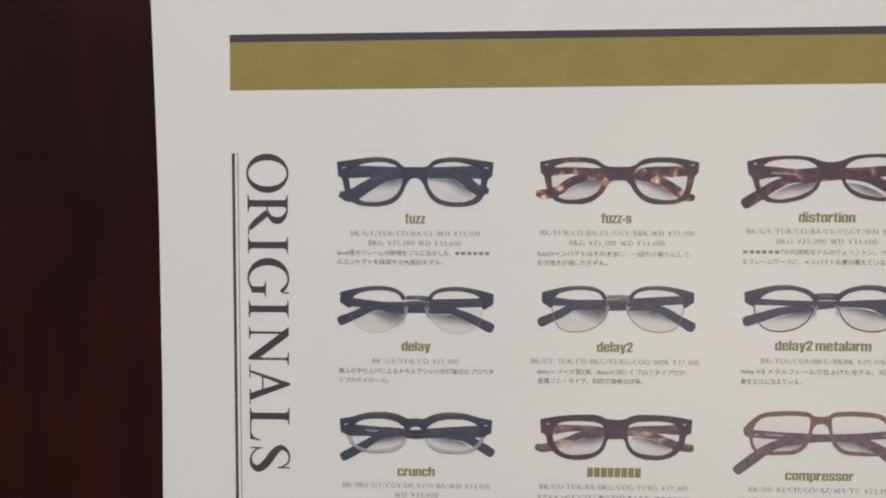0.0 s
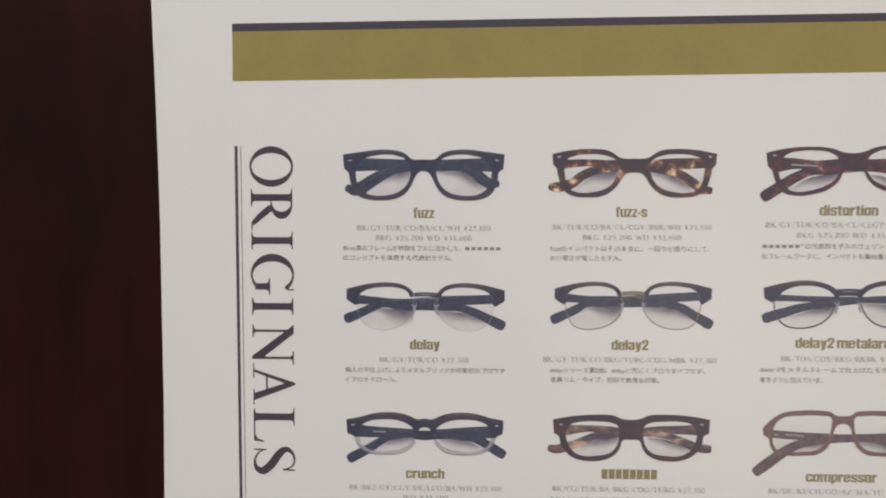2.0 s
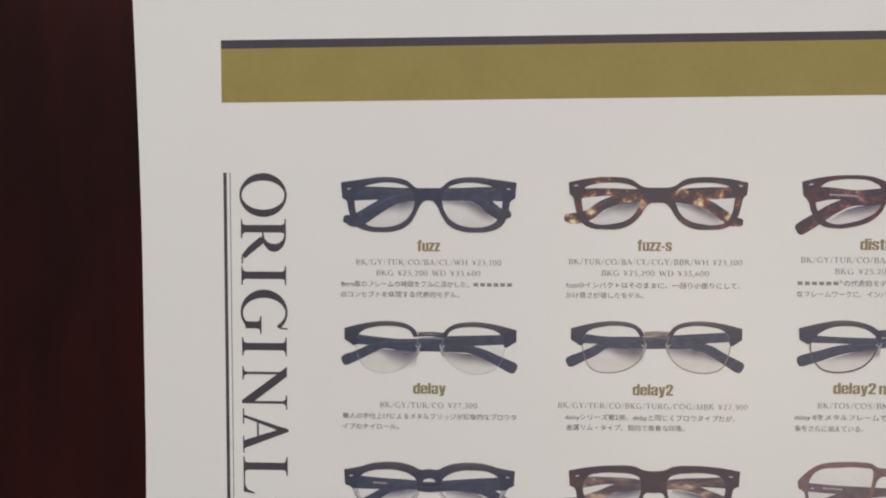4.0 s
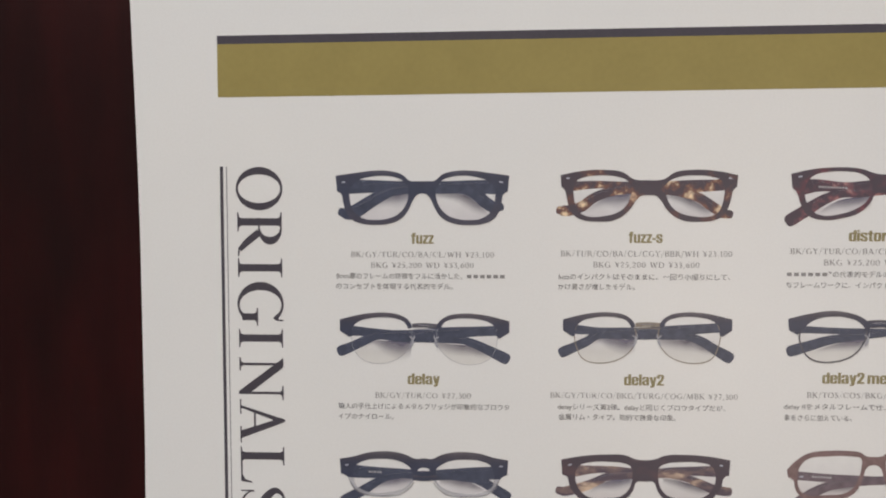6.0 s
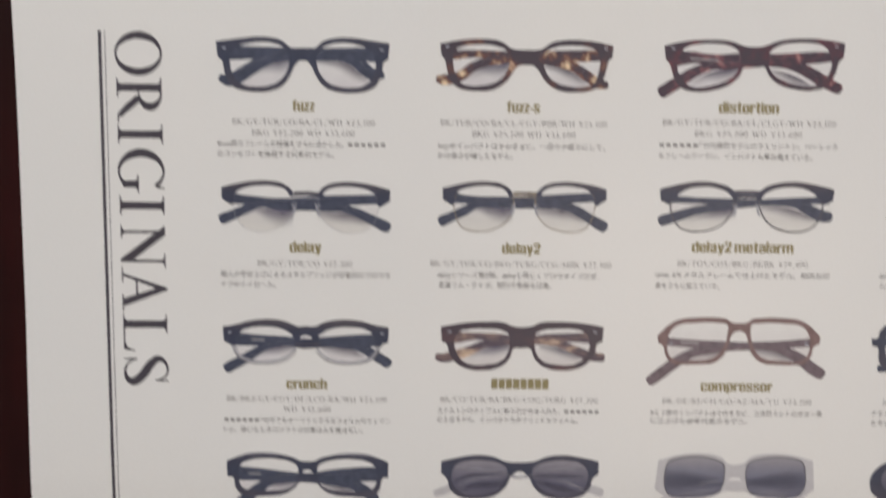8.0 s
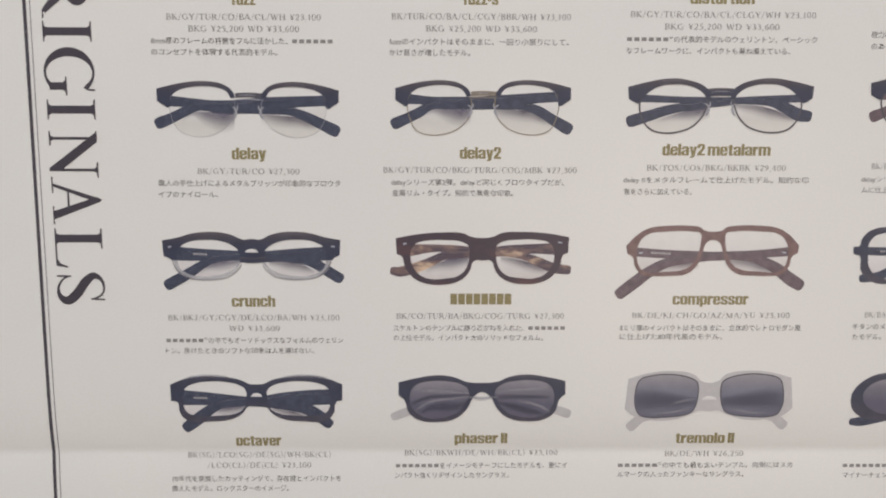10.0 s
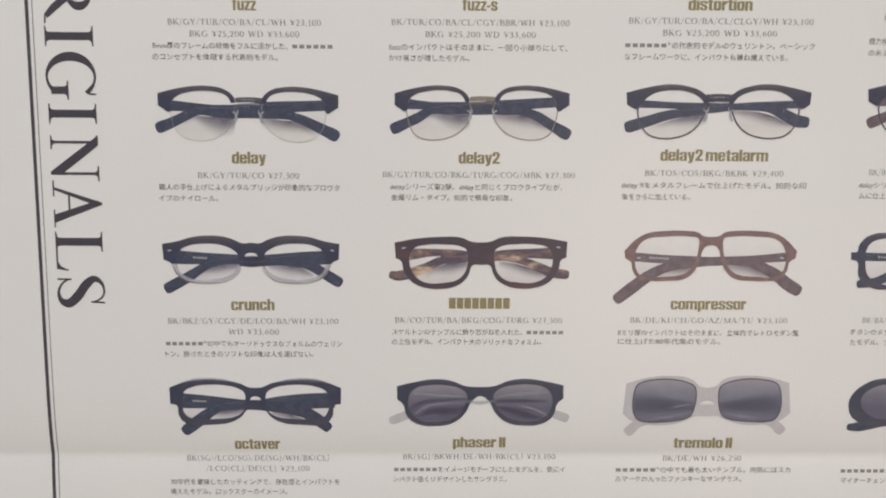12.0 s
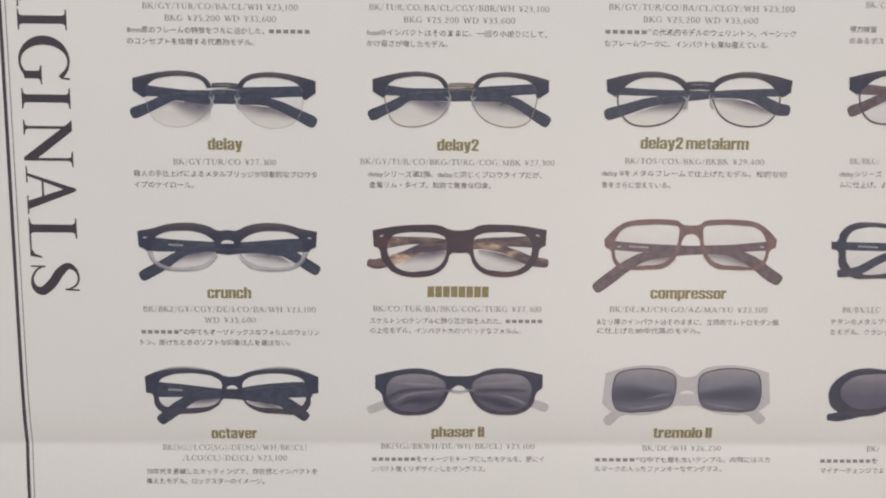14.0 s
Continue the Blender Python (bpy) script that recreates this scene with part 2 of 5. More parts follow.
def edge_x(y):
    """The left edge: hardly bowed, with a small step at the fold."""
    x = -0.0261 - 0.0017 * max(0.0, min(1.0, (y + 0.07) / 0.085)) ** 1.5 - 0.0012 * max(0.0, min(1.0, (-0.13 - y) / 0.09))
    return x + (0.0004 if y < FOLD else 0.0)


poster = tagged(new("poster"), "large folded white eyewear poster with printed glasses, lying on the table", "poster")
bm = bmesh.new()
ys = sorted({round(0.0155 - 0.006 * i, 5) for i in range(71)} | {round(FOLD + 0.0012 * i, 5) for i in range(-22, 30)})
xs = [i / 40 for i in range(41)]
THICK = 0.00016
grid, under = [], []
for y in ys:
    x0 = edge_x(y)
    grid.append([bm.verts.new((x0 + (0.566 - x0) * u, y, sheet_z(0, y))) for u in xs])
    under.append([bm.verts.new((v.co.x, y, v.co.z - THICK)) for v in grid[-1]])
for rows, order in ((grid, 1), (under, -1)):
    for a, b in zip(rows, rows[1:]):
        for i in range(len(xs) - 1):
            bm.faces.new((a[i], a[i + 1], b[i + 1], b[i])[::order]).smooth = True
rim_top = grid[0] + [r[-1] for r in grid[1:]] + grid[-1][-2::-1] + [r[0] for r in grid[-2:0:-1]]
rim_low = under[0] + [r[-1] for r in under[1:]] + under[-1][-2::-1] + [r[0] for r in under[-2:0:-1]]
for i in range(len(rim_top)):
    j = (i + 1) % len(rim_top)
    bm.faces.new((rim_top[j], rim_top[i], rim_low[i], rim_low[j]))
for e in bm.edges:
    if len(e.link_faces) == 2 and e.link_faces[0].smooth != e.link_faces[1].smooth:
        e.smooth = False
sheet = part("sheet", bm, paper_mat, poster, "white coated paper with a horizontal fold")

LAYER = 0.000012


def settle(me, level):
    """Lay a flat mesh, drawn in page millimetres, on the sheet at a level of the print."""
    bm = bmesh.new()
    bm.from_mesh(me)
    bmesh.ops.scale(bm, vec=(0.001, 0.001, 1), verts=bm.verts)
    low = min(v.co.y for v in bm.verts)
    high = max(v.co.y for v in bm.verts)
    if low < FOLD + 0.03 and high > FOLD - 0.045 and high - low > 0.0009:
        for i in range(-22, 30):
            y = FOLD + 0.0012 * i
            if low < y < high:
                bmesh.ops.bisect_plane(bm, geom=bm.verts[:] + bm.edges[:] + bm.faces[:], plane_co=(0, y, 0), plane_no=(0, 1, 0))
    for v in bm.verts:
        v.co.z = sheet_z(v.co.x, v.co.y) + 0.00003 + LAYER * level + v.co.z
    bmesh.ops.recalc_face_normals(bm, faces=bm.faces)
    if bm.faces and sum(f.normal.z * f.calc_area() for f in bm.faces) < 0:
        bmesh.ops.reverse_faces(bm, faces=bm.faces)
    laid = bpy.data.meshes.new(me.name)
    bm.to_mesh(laid)
    bm.free()
    bpy.data.meshes.remove(me)
    return laid


def take(curve):
    """The mesh of a filled flat curve."""
    ob = bpy.data.objects.new("draft", curve)
    scene.collection.objects.link(ob)
    bpy.context.view_layer.update()
    me = bpy.data.meshes.new_from_object(ob.evaluated_get(bpy.context.evaluated_depsgraph_get()))
    bpy.data.objects.remove(ob)
    bpy.data.curves.remove(curve)
    return me


def outline(loops, res=5):
    """A filled flat shape from closed loops of points; a third value 1 marks a sharp corner, later loops cut holes."""
    c = bpy.data.curves.new("draft", "CURVE")
    c.dimensions, c.fill_mode, c.resolution_u = "2D", "BOTH", res
    for loop in loops:
        s = c.splines.new("BEZIER")
        s.bezier_points.add(len(loop) - 1)
        s.use_cyclic_u = True
        for p, q in zip(s.bezier_points, loop):
            p.co = (q[0], q[1], 0)
            p.handle_left_type = p.handle_right_type = "VECTOR" if len(q) > 2 and q[2] == 1 else "AUTO"
    return take(c)


def polygon(loops):
    c = bpy.data.curves.new("draft", "CURVE")
    c.dimensions, c.fill_mode = "2D", "BOTH"
    for loop in loops:
        s = c.splines.new("POLY")
        s.points.add(len(loop) - 1)
        s.use_cyclic_u = True
        for p, q in zip(s.points, loop):
            p.co = (q[0], q[1], 0, 1)
    return take(c)


def smooth_line(pts, steps=6):
    """A soft line through points of any length of values."""
    out = []
    a = [np.array(p, float) for p in pts]
    for i in range(len(a) - 1):
        p0, p1, p2, p3 = a[max(i - 1, 0)], a[i], a[i + 1], a[min(i + 2, len(a) - 1)]
        for k in range(steps):
            t = k / steps
            out.append(0.5 * (2 * p1 + (p2 - p0) * t + (2 * p0 - 5 * p1 + 4 * p2 - p3) * t * t + (3 * p1 - p0 - 3 * p2 + p3) * t ** 3))
    return out + [a[-1]]


def band(pts, steps=6, rounded=True):
    """A band of varying width along x, y, width points, with a rounded far end."""
    line = smooth_line(pts, steps)
    left, right = [], []
    for i, p in enumerate(line):
        q, r = line[max(i - 1, 0)], line[min(i + 1, len(line) - 1)]
        d = (r - q)[:2]
        d = d / (np.hypot(*d) + 1e-9)
        nrm = np.array((-d[1], d[0])) * p[2] / 2
        left.append(p[:2] + nrm)
        right.append(p[:2] - nrm)
    cap = []
    if rounded:
        d = line[-1][:2] - line[-2][:2]
        d = d / np.hypot(*d)
        w = line[-1][2] / 2
        nrm = np.array((-d[1], d[0]))
        for k in range(1, 7):
            c, e = math.cos(math.pi * k / 7), math.sin(math.pi * k / 7)
            cap.append(line[-1][:2] + nrm * w * math.copysign(abs(c) ** 0.7, c) + d * w * 1.05 * e ** 0.7)
    return left + cap + right[::-1]


def strip(loop, cap=6):
    """The mesh of a band: a row of quads and its rounded end."""
    m = (len(loop) - cap) // 2
    bm = bmesh.new()
    vs = [bm.verts.new((float(p[0]), float(p[1]), 0)) for p in loop]
    left, right = vs[:m], vs[m + cap:][::-1]
    for i in range(m - 1):
        bm.faces.new((left[i], right[i], right[i + 1], left[i + 1]))
    bm.faces.new([left[-1]] + vs[m:m + cap] + [right[-1]])
    me = bpy.data.meshes.new("draft")
    bm.to_mesh(me)
    bm.free()
    return me


def soft_strip(pts, x, y, k, centred=False):
    """A band with its length and breadth as coordinates; it hangs below its line, or lies centred on it."""
    line = smooth_line(at(pts, x, y, k), 5)
    bm = bmesh.new()
    uv = bm.loops.layers.uv.new("UVMap")
    rows, cuts = [], 4
    for i, p in enumerate(line):
        d = (line[min(i + 1, len(line) - 1)] - line[max(i - 1, 0)])[:2]
        d = d / (np.hypot(*d) + 1e-9)
        down = np.array((d[1], -d[0])) * (1 if d[0] > 0 else -1) * p[2] * abs(k)
        start = p[:2] - down / 2 if centred else p[:2]
        rows.append([bm.verts.new((*(start + down * j / cuts), 0)) for j in range(cuts + 1)])
    for i in range(len(rows) - 1):
        for j in range(cuts):
            f = bm.faces.new((rows[i][j], rows[i][j + 1], rows[i + 1][j + 1], rows[i + 1][j]))
            for lp, (a, b) in zip(f.loops, ((i, j), (i, j + 1), (i + 1, j + 1), (i + 1, j))):
                lp[uv].uv = (a / (len(rows) - 1), b / cuts)
    me = bpy.data.meshes.new("draft")
    bm.to_mesh(me)
    bm.free()
    return me


def spin(k, degrees):
    """A scale and a turn in the page in one number."""
    return k * complex(math.cos(radians(degrees)), math.sin(radians(degrees)))


def at(pts, x, y, k=1.0):
    out = []
    for p in pts:
        q = complex(p[0], p[1]) * k
        out.append((x + q.real, y + q.imag, *p[2:]))
    return out


def band_at(pts, x, y, k=1.0):
    return band([(p[0], p[1], p[2] * abs(k)) for p in at(pts, x, y, k)])


def mirrored(pts):
    return [(-p[0], *p[1:]) for p in pts]


def whole(half):
    """Both halves of a front drawn from the bridge's top over the left rim to the bridge's foot."""
    return half + mirrored(half[1:-1])[::-1]


def bar_shape(x, y, w, h, lean=0.0):
    return [(x - w / 2, y - h / 2 - lean), (x + w / 2, y - h / 2 + lean), (x + w / 2, y + h / 2 + lean), (x - w / 2, y + h / 2 - lean)]


def printed(name, me, material, parent, level, label=""):
    return link_mesh(name, settle(me, level), material, parent, label)


def loop_line(pts, width, steps=5):
    """A thin closed wire along a loop."""
    line = smooth_line(pts + pts[:3], steps)[steps:-steps]
    outer, inner = [], []
    for i, p in enumerate(line):
        q, r = line[i - 1], line[(i + 1) % len(line)]
        d = (r - q)[:2]
        d = d / (np.hypot(*d) + 1e-9)
        nrm = np.array((-d[1], d[0])) * width / 2
        outer.append(p[:2] + nrm)
        inner.append(p[:2] - nrm)
    return [outer, inner]


# ---- shapes of the pictured glasses, in millimetres from the middle of the bridge ----
FUZZ_FRONT = [(0.0, -1.7), (-3.6, -1.7), (-6.6, 0.5), (-10.6, 1.5), (-15.5, 1.6), (-20.4, 1.0), (-27.5, 0.0, 1), (-27.1, -4.9, 1), (-25.7, -5.9), (-25.2, -8.2), (-24.4, -11.2), (-22.7, -13.7), (-19.7, -15.1), (-14.8, -15.6), (-10.0, -15.1), (-6.4, -13.4), (-4.3, -10.7), (-2.8, -7.6), (-1.5, -6.0), (0.0, -5.6)]
SLIM_FRONT = [(0.0, -1.6), (-4.6, -1.3), (-8.2, 0.9), (-12.9, 1.6), (-20.6, 1.3), (-27.5, 0.0, 1), (-27.2, -3.7, 1), (-26.2, -4.6), (-25.4, -7.8), (-24.1, -11.4), (-21.8, -13.6), (-15.9, -14.6), (-9.9, -13.9), (-5.8, -10.9), (-3.6, -7.6), (-2.2, -6.5), (0.0, -6.3)]
FUZZ_LENS = [(-23.1, -6.9), (-22.8, -3.9), (-20.7, -1.7), (-17.2, -0.5), (-12.7, 0.0), (-8.8, -0.5), (-5.8, -1.9), (-4.4, -4.0), (-4.4, -6.4), (-5.3, -9.4), (-7.6, -12.1), (-10.6, -13.5), (-14.9, -14.0), (-19.0, -13.4), (-21.8, -11.2)]
FUZZ_ARM = [(-23.3, -3.5, 4.5), (-16.7, -3.4, 4.1), (-8.2, -3.5, 3.7), (0.1, -3.7, 3.9), (7.5, -3.7, 4.0), (13.5, -3.9, 4.1), (17.1, -5.8, 4.0), (19.8, -8.2, 3.9), (22.5, -9.9, 3.6), (24.6, -9.9, 2.5)]
FUZZ_FAR_ARM = [(23.1, -3.6, 4.5), (17.7, -3.5, 4.3), (11.1, -3.6, 4.0), (0.1, -3.8, 3.6), (-8.2, -4.6, 3.0), (-12.4, -6.0, 3.6), (-16.7, -8.4, 4.1), (-20.9, -11.1, 4.4), (-23.6, -12.0, 4.0), (-25.4, -11.6, 2.7)]
DIST_FRONT = [(0.0, -1.1), (-3.3, -0.7), (-7.2, 0.7), (-15.7, 1.4), (-23.5, 0.8), (-28.8, -0.3, 1), (-28.4, -4.6, 1), (-27.1, -6.0), (-25.8, -9.9), (-23.5, -13.4), (-19.0, -14.8), (-13.1, -14.4), (-7.8, -12.7), (-4.6, -9.8), (-3.1, -7.2), (0.0, -7.0)]
DIST_LENS = [(-24.6, -7.1), (-24.0, -3.4), (-21.7, -0.9), (-17.9, 0.0), (-12.4, 0.1), (-7.5, -0.8), (-4.8, -2.9), (-4.3, -5.7), (-5.8, -9.3), (-8.9, -11.5), (-13.9, -13.1), (-18.8, -13.5), (-21.6, -12.4), (-23.6, -10.0)]
DIST_ARM = [(-25.0, -4.4, 4.9), (-19.8, -4.1, 3.7), (-11.9, -4.8, 3.1), (-0.8, -4.8, 4.3), (7.1, -5.6, 3.7), (12.6, -6.9, 3.4), (17.5, -9.2, 3.7), (22.3, -12.0, 3.8), (26.6, -14.2, 3.4)]
DIST_FAR_ARM = [(24.3, -4.4, 3.1), (18.2, -4.6, 3.7), (9.6, -5.0, 3.7), (-0.2, -5.4, 4.0), (-7.6, -6.5, 3.1), (-13.7, -6.7, 2.9), (-19.3, -8.8, 3.4), (-23.6, -11.4, 3.8), (-28.6, -14.4, 4.0)]
DELAY_FRONT = [(-3.8, -2.1, 1), (-4.3, -0.7), (-6.8, 1.5), (-11.8, 2.6), (-16.8, 2.5), (-21.7, 1.7), (-27.2, 0.3, 1), (-27.2, -3.3, 1), (-24.2, -5.3, 1), (-23.4, -5.0), (-23.1, -2.4), (-21.1, -0.3), (-17.4, 0.8), (-13.0, 1.2), (-9.3, 0.8), (-6.6, -0.2), (-5.1, -2.4, 1)]
DELAY_LENS = [(-23.2, -7.3), (-23.4, -3.6), (-22.0, -0.9), (-18.0, 0.7), (-13.0, 1.1), (-8.7, 0.7), (-5.6, -0.8), (-4.1, -3.0), (-4.2, -6.0), (-5.2, -9.1), (-8.0, -11.9), (-12.3, -13.7), (-16.7, -13.7), (-20.4, -12.3), (-22.4, -9.8)]
DELAY_ARM = [(-23.3, -3.3, 3.2), (-16.1, -3.9, 2.8), (-8.6, -4.9, 3.7), (0.1, -4.8, 4.1), (6.9, -5.3, 3.4), (12.5, -6.0, 2.6), (16.9, -7.4, 2.9), (21.2, -9.4, 3.2), (25.6, -11.5, 3.7)]
DELAY_FAR_ARM = [(23.1, -2.8, 3.2), (16.8, -3.1, 3.2), (10.6, -3.5, 3.6), (3.2, -4.2, 4.4), (-4.3, -4.9, 4.1), (-9.9, -4.8, 3.6), (-14.9, -4.8, 2.6), (-18.6, -6.2, 2.9), (-22.9, -8.3, 3.1), (-26.3, -9.7, 3.5)]
METAL_FRONT = [(-3.1, -3.2, 1), (-3.3, -1.7), (-5.0, 0.2), (-9.2, 1.9), (-15.2, 2.6), (-21.7, 1.7), (-28.3, 0.1, 1), (-28.0, -3.5, 1), (-25.3, -5.0, 1), (-23.2, -2.6), (-19.6, -0.1), (-14.0, 0.8), (-9.2, 0.2), (-5.9, -1.4), (-4.1, -3.6, 1)]
METAL_LENS = [(-24.7, -6.3), (-24.2, -3.3), (-22.7, -0.2), (-19.4, 1.3), (-14.9, 1.8), (-10.3, 1.5), (-6.6, 0.2), (-4.3, -3.1), (-4.3, -5.9), (-6.2, -9.7), (-9.6, -12.4), (-14.9, -13.7), (-20.1, -13.1), (-23.2, -10.5)]
METAL_ARM = [(-23.2, -3.3, 2.3), (-14.1, -3.7, 2.0), (-3.5, -4.1, 2.3), (5.5, -4.1, 2.1), (14.6, -4.4, 2.6), (19.1, -5.9, 3.3), (23.6, -8.2, 3.8), (26.3, -8.7, 3.5)]
METAL_FAR_ARM = [(25.1, -3.4, 2.4), (16.1, -3.7, 2.3), (8.5, -3.9, 2.1), (-0.5, -4.7, 2.3), (-8.1, -5.6, 2.4), (-15.6, -6.7, 2.9), (-21.7, -8.5, 3.3), (-26.8, -10.0, 3.6)]
CRUNCH_FRONT = [(0.0, 0.5), (-2.6, 0.3), (-5.6, 1.6), (-9.2, 2.5), (-13.4, 2.7), (-18.2, 2.2), (-22.4, 1.0), (-27.3, 0.1, 1), (-27.0, -4.7, 1), (-24.8, -5.9), (-23.3, -9.2), (-20.9, -11.1), (-15.8, -12.0), (-10.4, -11.8), (-6.2, -10.3), (-3.8, -7.9), (-2.9, -6.7), (0.0, -7.0)]
CRUNCH_LENS = [(-22.7, -6.6), (-23.0, -4.4), (-22.0, -2.1), (-19.4, -0.5), (-14.0, 0.2), (-9.2, -0.2), (-5.6, -1.7), (-4.1, -3.2), (-3.9, -5.8), (-4.8, -7.9), (-7.1, -9.7), (-11.6, -10.9), (-17.0, -11.0), (-20.9, -9.6), (-22.3, -8.3)]
CRUNCH_ARM = [(-22.7, -4.0, 4.3), (-15.2, -4.4, 3.7), (-7.4, -4.5, 3.0), (0.4, -5.1, 3.3), (7.6, -4.9, 3.3), (14.7, -5.5, 3.3), (18.9, -7.0, 3.1), (22.5, -9.1, 3.3), (26.4, -11.5, 3.4)]
CRUNCH_FAR_ARM = [(23.4, -4.1, 4.3), (15.9, -4.4, 4.1), (8.8, -4.7, 3.6), (0.4, -5.2, 3.4), (-5.6, -4.9, 2.5), (-11.0, -5.6, 2.2), (-15.2, -7.4, 2.6), (-19.4, -10.1, 3.2), (-25.4, -13.4, 3.5)]
MUN_FRONT = [(0.0, -0.2), (-3.4, 0.2), (-6.0, 1.3), (-12.0, 1.6), (-19.9, 1.1), (-26.8, -0.1, 1), (-26.5, -5.0, 1), (-25.0, -5.7), (-24.1, -8.7), (-22.6, -11.2), (-20.7, -13.0), (-17.0, -14.4), (-12.3, -14.7), (-8.7, -14.1), (-5.7, -12.5), (-3.9, -10.2), (-2.7, -7.4), (0.0, -7.2)]
MUN_LENS = [(-22.3, -5.6), (-21.9, -3.5), (-20.7, -1.9), (-17.1, -0.9), (-11.1, -0.8), (-6.3, -1.4), (-4.4, -2.7), (-4.2, -6.3), (-5.1, -9.6), (-7.5, -11.9), (-11.1, -12.7), (-17.1, -12.7), (-20.1, -11.0), (-21.7, -8.6)]
MUN_ARM = [(-21.9, -3.8, 3.6), (-15.3, -3.3, 2.4), (-8.1, -3.6, 2.4), (-0.0, -4.8, 2.6), (6.9, -4.8, 2.5), (12.9, -6.0, 2.4), (17.7, -7.9, 2.9), (21.9, -9.7, 3.1), (26.0, -10.3, 2.9)]
MUN_FAR_ARM = [(22.5, -3.7, 3.7), (15.9, -3.7, 3.0), (8.1, -3.9, 2.8), (-0.0, -4.8, 2.6), (-7.5, -5.2, 2.6), (-12.3, -5.8, 2.6), (-17.1, -8.0, 3.0), (-21.3, -9.5, 3.3), (-25.5, -10.5, 3.1), (-27.3, -10.3, 2.6)]
COMP_FRONT = [(0.0, 4.7), (-2.6, 5.0), (-4.2, 6.1), (-7.0, 6.5), (-14.8, 6.5), (-19.9, 5.8), (-23.3, 4.0), (-27.0, 0.3, 1), (-26.6, -2.1, 1), (-25.0, -3.0), (-24.1, -6.2), (-21.9, -8.7), (-18.0, -9.2), (-13.2, -9.1), (-7.7, -8.4), (-4.8, -5.8), (-3.2, -1.9), (-2.0, 1.3), (0.0, 2.1)]
COMP_LENS = [(-23.6, -2.7), (-23.1, 0.9), (-20.7, 3.7), (-14.8, 4.7), (-6.2, 4.7), (-4.1, 4.2), (-3.8, 1.7), (-4.6, -2.3), (-5.9, -5.0), (-8.5, -7.0), (-14.8, -7.8), (-20.7, -7.8), (-22.9, -6.0)]
COMP_ARM = [(-23.9, -1.6, 2.8), (-14.8, -2.3, 2.7), (-5.4, -2.7, 2.7), (0.1, -3.0, 2.8), (7.2, -3.0, 2.4), (13.5, -3.8, 2.7), (19.8, -6.6, 3.5), (24.5, -10.1, 3.9), (27.2, -11.8, 3.8)]
COMP_FAR_ARM = [(23.7, -1.6, 2.8), (13.5, -2.4, 2.5), (5.6, -2.7, 2.5), (0.1, -3.0, 2.7), (-7.0, -3.8, 2.7), (-14.0, -5.0, 3.0), (-19.5, -7.8, 3.5), (-24.2, -11.3, 3.8), (-28.2, -14.4, 3.6)]
OCT_FRONT = [(0.0, 0.1), (-2.3, 0.3), (-4.8, 1.5), (-9.7, 2.5), (-16.5, 2.8), (-22.1, 2.0), (-27.0, 0.1, 1), (-26.9, -5.2, 1), (-24.9, -5.7), (-24.3, -9.0), (-22.2, -11.5), (-14.0, -12.0), (-7.9, -11.2), (-4.5, -9.2), (-2.8, -7.2), (0.0, -6.6)]
OCT_LENS = [(-23.1, -6.3), (-23.1, -3.2), (-22.3, -1.1), (-19.4, 0.4), (-14.5, 1.1), (-9.6, 0.9), (-5.3, -0.2), (-3.4, -1.8), (-3.4, -4.7), (-4.1, -7.6), (-6.5, -9.3), (-12.0, -10.1), (-17.5, -10.1), (-21.7, -9.2)]
OCT_ARM = [(-22.7, -4.2, 4.9), (-14.5, -4.6, 4.1), (-7.2, -5.1, 3.3), (-0.1, -5.6, 3.1), (6.3, -5.6, 4.6), (12.4, -6.8, 4.4), (16.0, -8.1, 3.9), (19.7, -10.5, 3.9), (22.1, -12.5, 3.4000000000000004)]
OCT_FAR_ARM = [(23.4, -4.0, 5.0), (16.0, -4.3, 5.0), (8.1, -5.0, 4.8), (1.4, -5.5, 3.5), (-4.7, -5.5, 3.1), (-10.8, -6.1, 2.9), (-15.1, -8.4, 3.4), (-18.7, -11.2, 3.9), (-21.8, -13.6, 3.6)]
PHAS_FRONT = [(0.0, -0.5), (-5.0, -0.1), (-8.7, 1.4), (-14.3, 2.1), (-21.2, 1.1), (-26.4, -0.1, 1), (-26.4, -4.4, 1), (-24.6, -6.0), (-23.3, -10.0), (-20.0, -12.6), (-14.3, -13.3), (-8.7, -12.3), (-5.0, -9.3), (-2.5, -5.0), (0.0, -3.5)]
PHAS_LENS = [(-22.9, -6.1), (-22.5, -3.0), (-20.6, -0.9), (-16.2, 0.2), (-11.3, 0.1), (-6.4, -1.0), (-4.2, -3.2), (-5.2, -6.9), (-7.1, -9.6), (-11.4, -11.6), (-17.0, -11.9), (-20.6, -10.4), (-22.3, -8.3)]
PHAS_ARM = [(5.3, -5.8, 0.9), (12.7, -6.6, 1.2), (17.6, -8.0, 2.1), (23.1, -9.4, 2.8), (26.8, -10.7, 3.0)]
PHAS_FAR_ARM = [(-4.6, -5.7, 0.9), (-12.0, -6.4, 1.2), (-17.5, -7.7, 2.1), (-23.1, -9.5, 2.8), (-27.6, -11.2, 2.7)]
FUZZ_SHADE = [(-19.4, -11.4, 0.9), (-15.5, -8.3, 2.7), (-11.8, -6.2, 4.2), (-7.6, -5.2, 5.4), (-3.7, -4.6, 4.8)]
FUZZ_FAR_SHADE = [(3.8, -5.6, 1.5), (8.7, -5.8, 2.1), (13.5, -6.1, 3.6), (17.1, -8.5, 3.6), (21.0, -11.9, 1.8)]
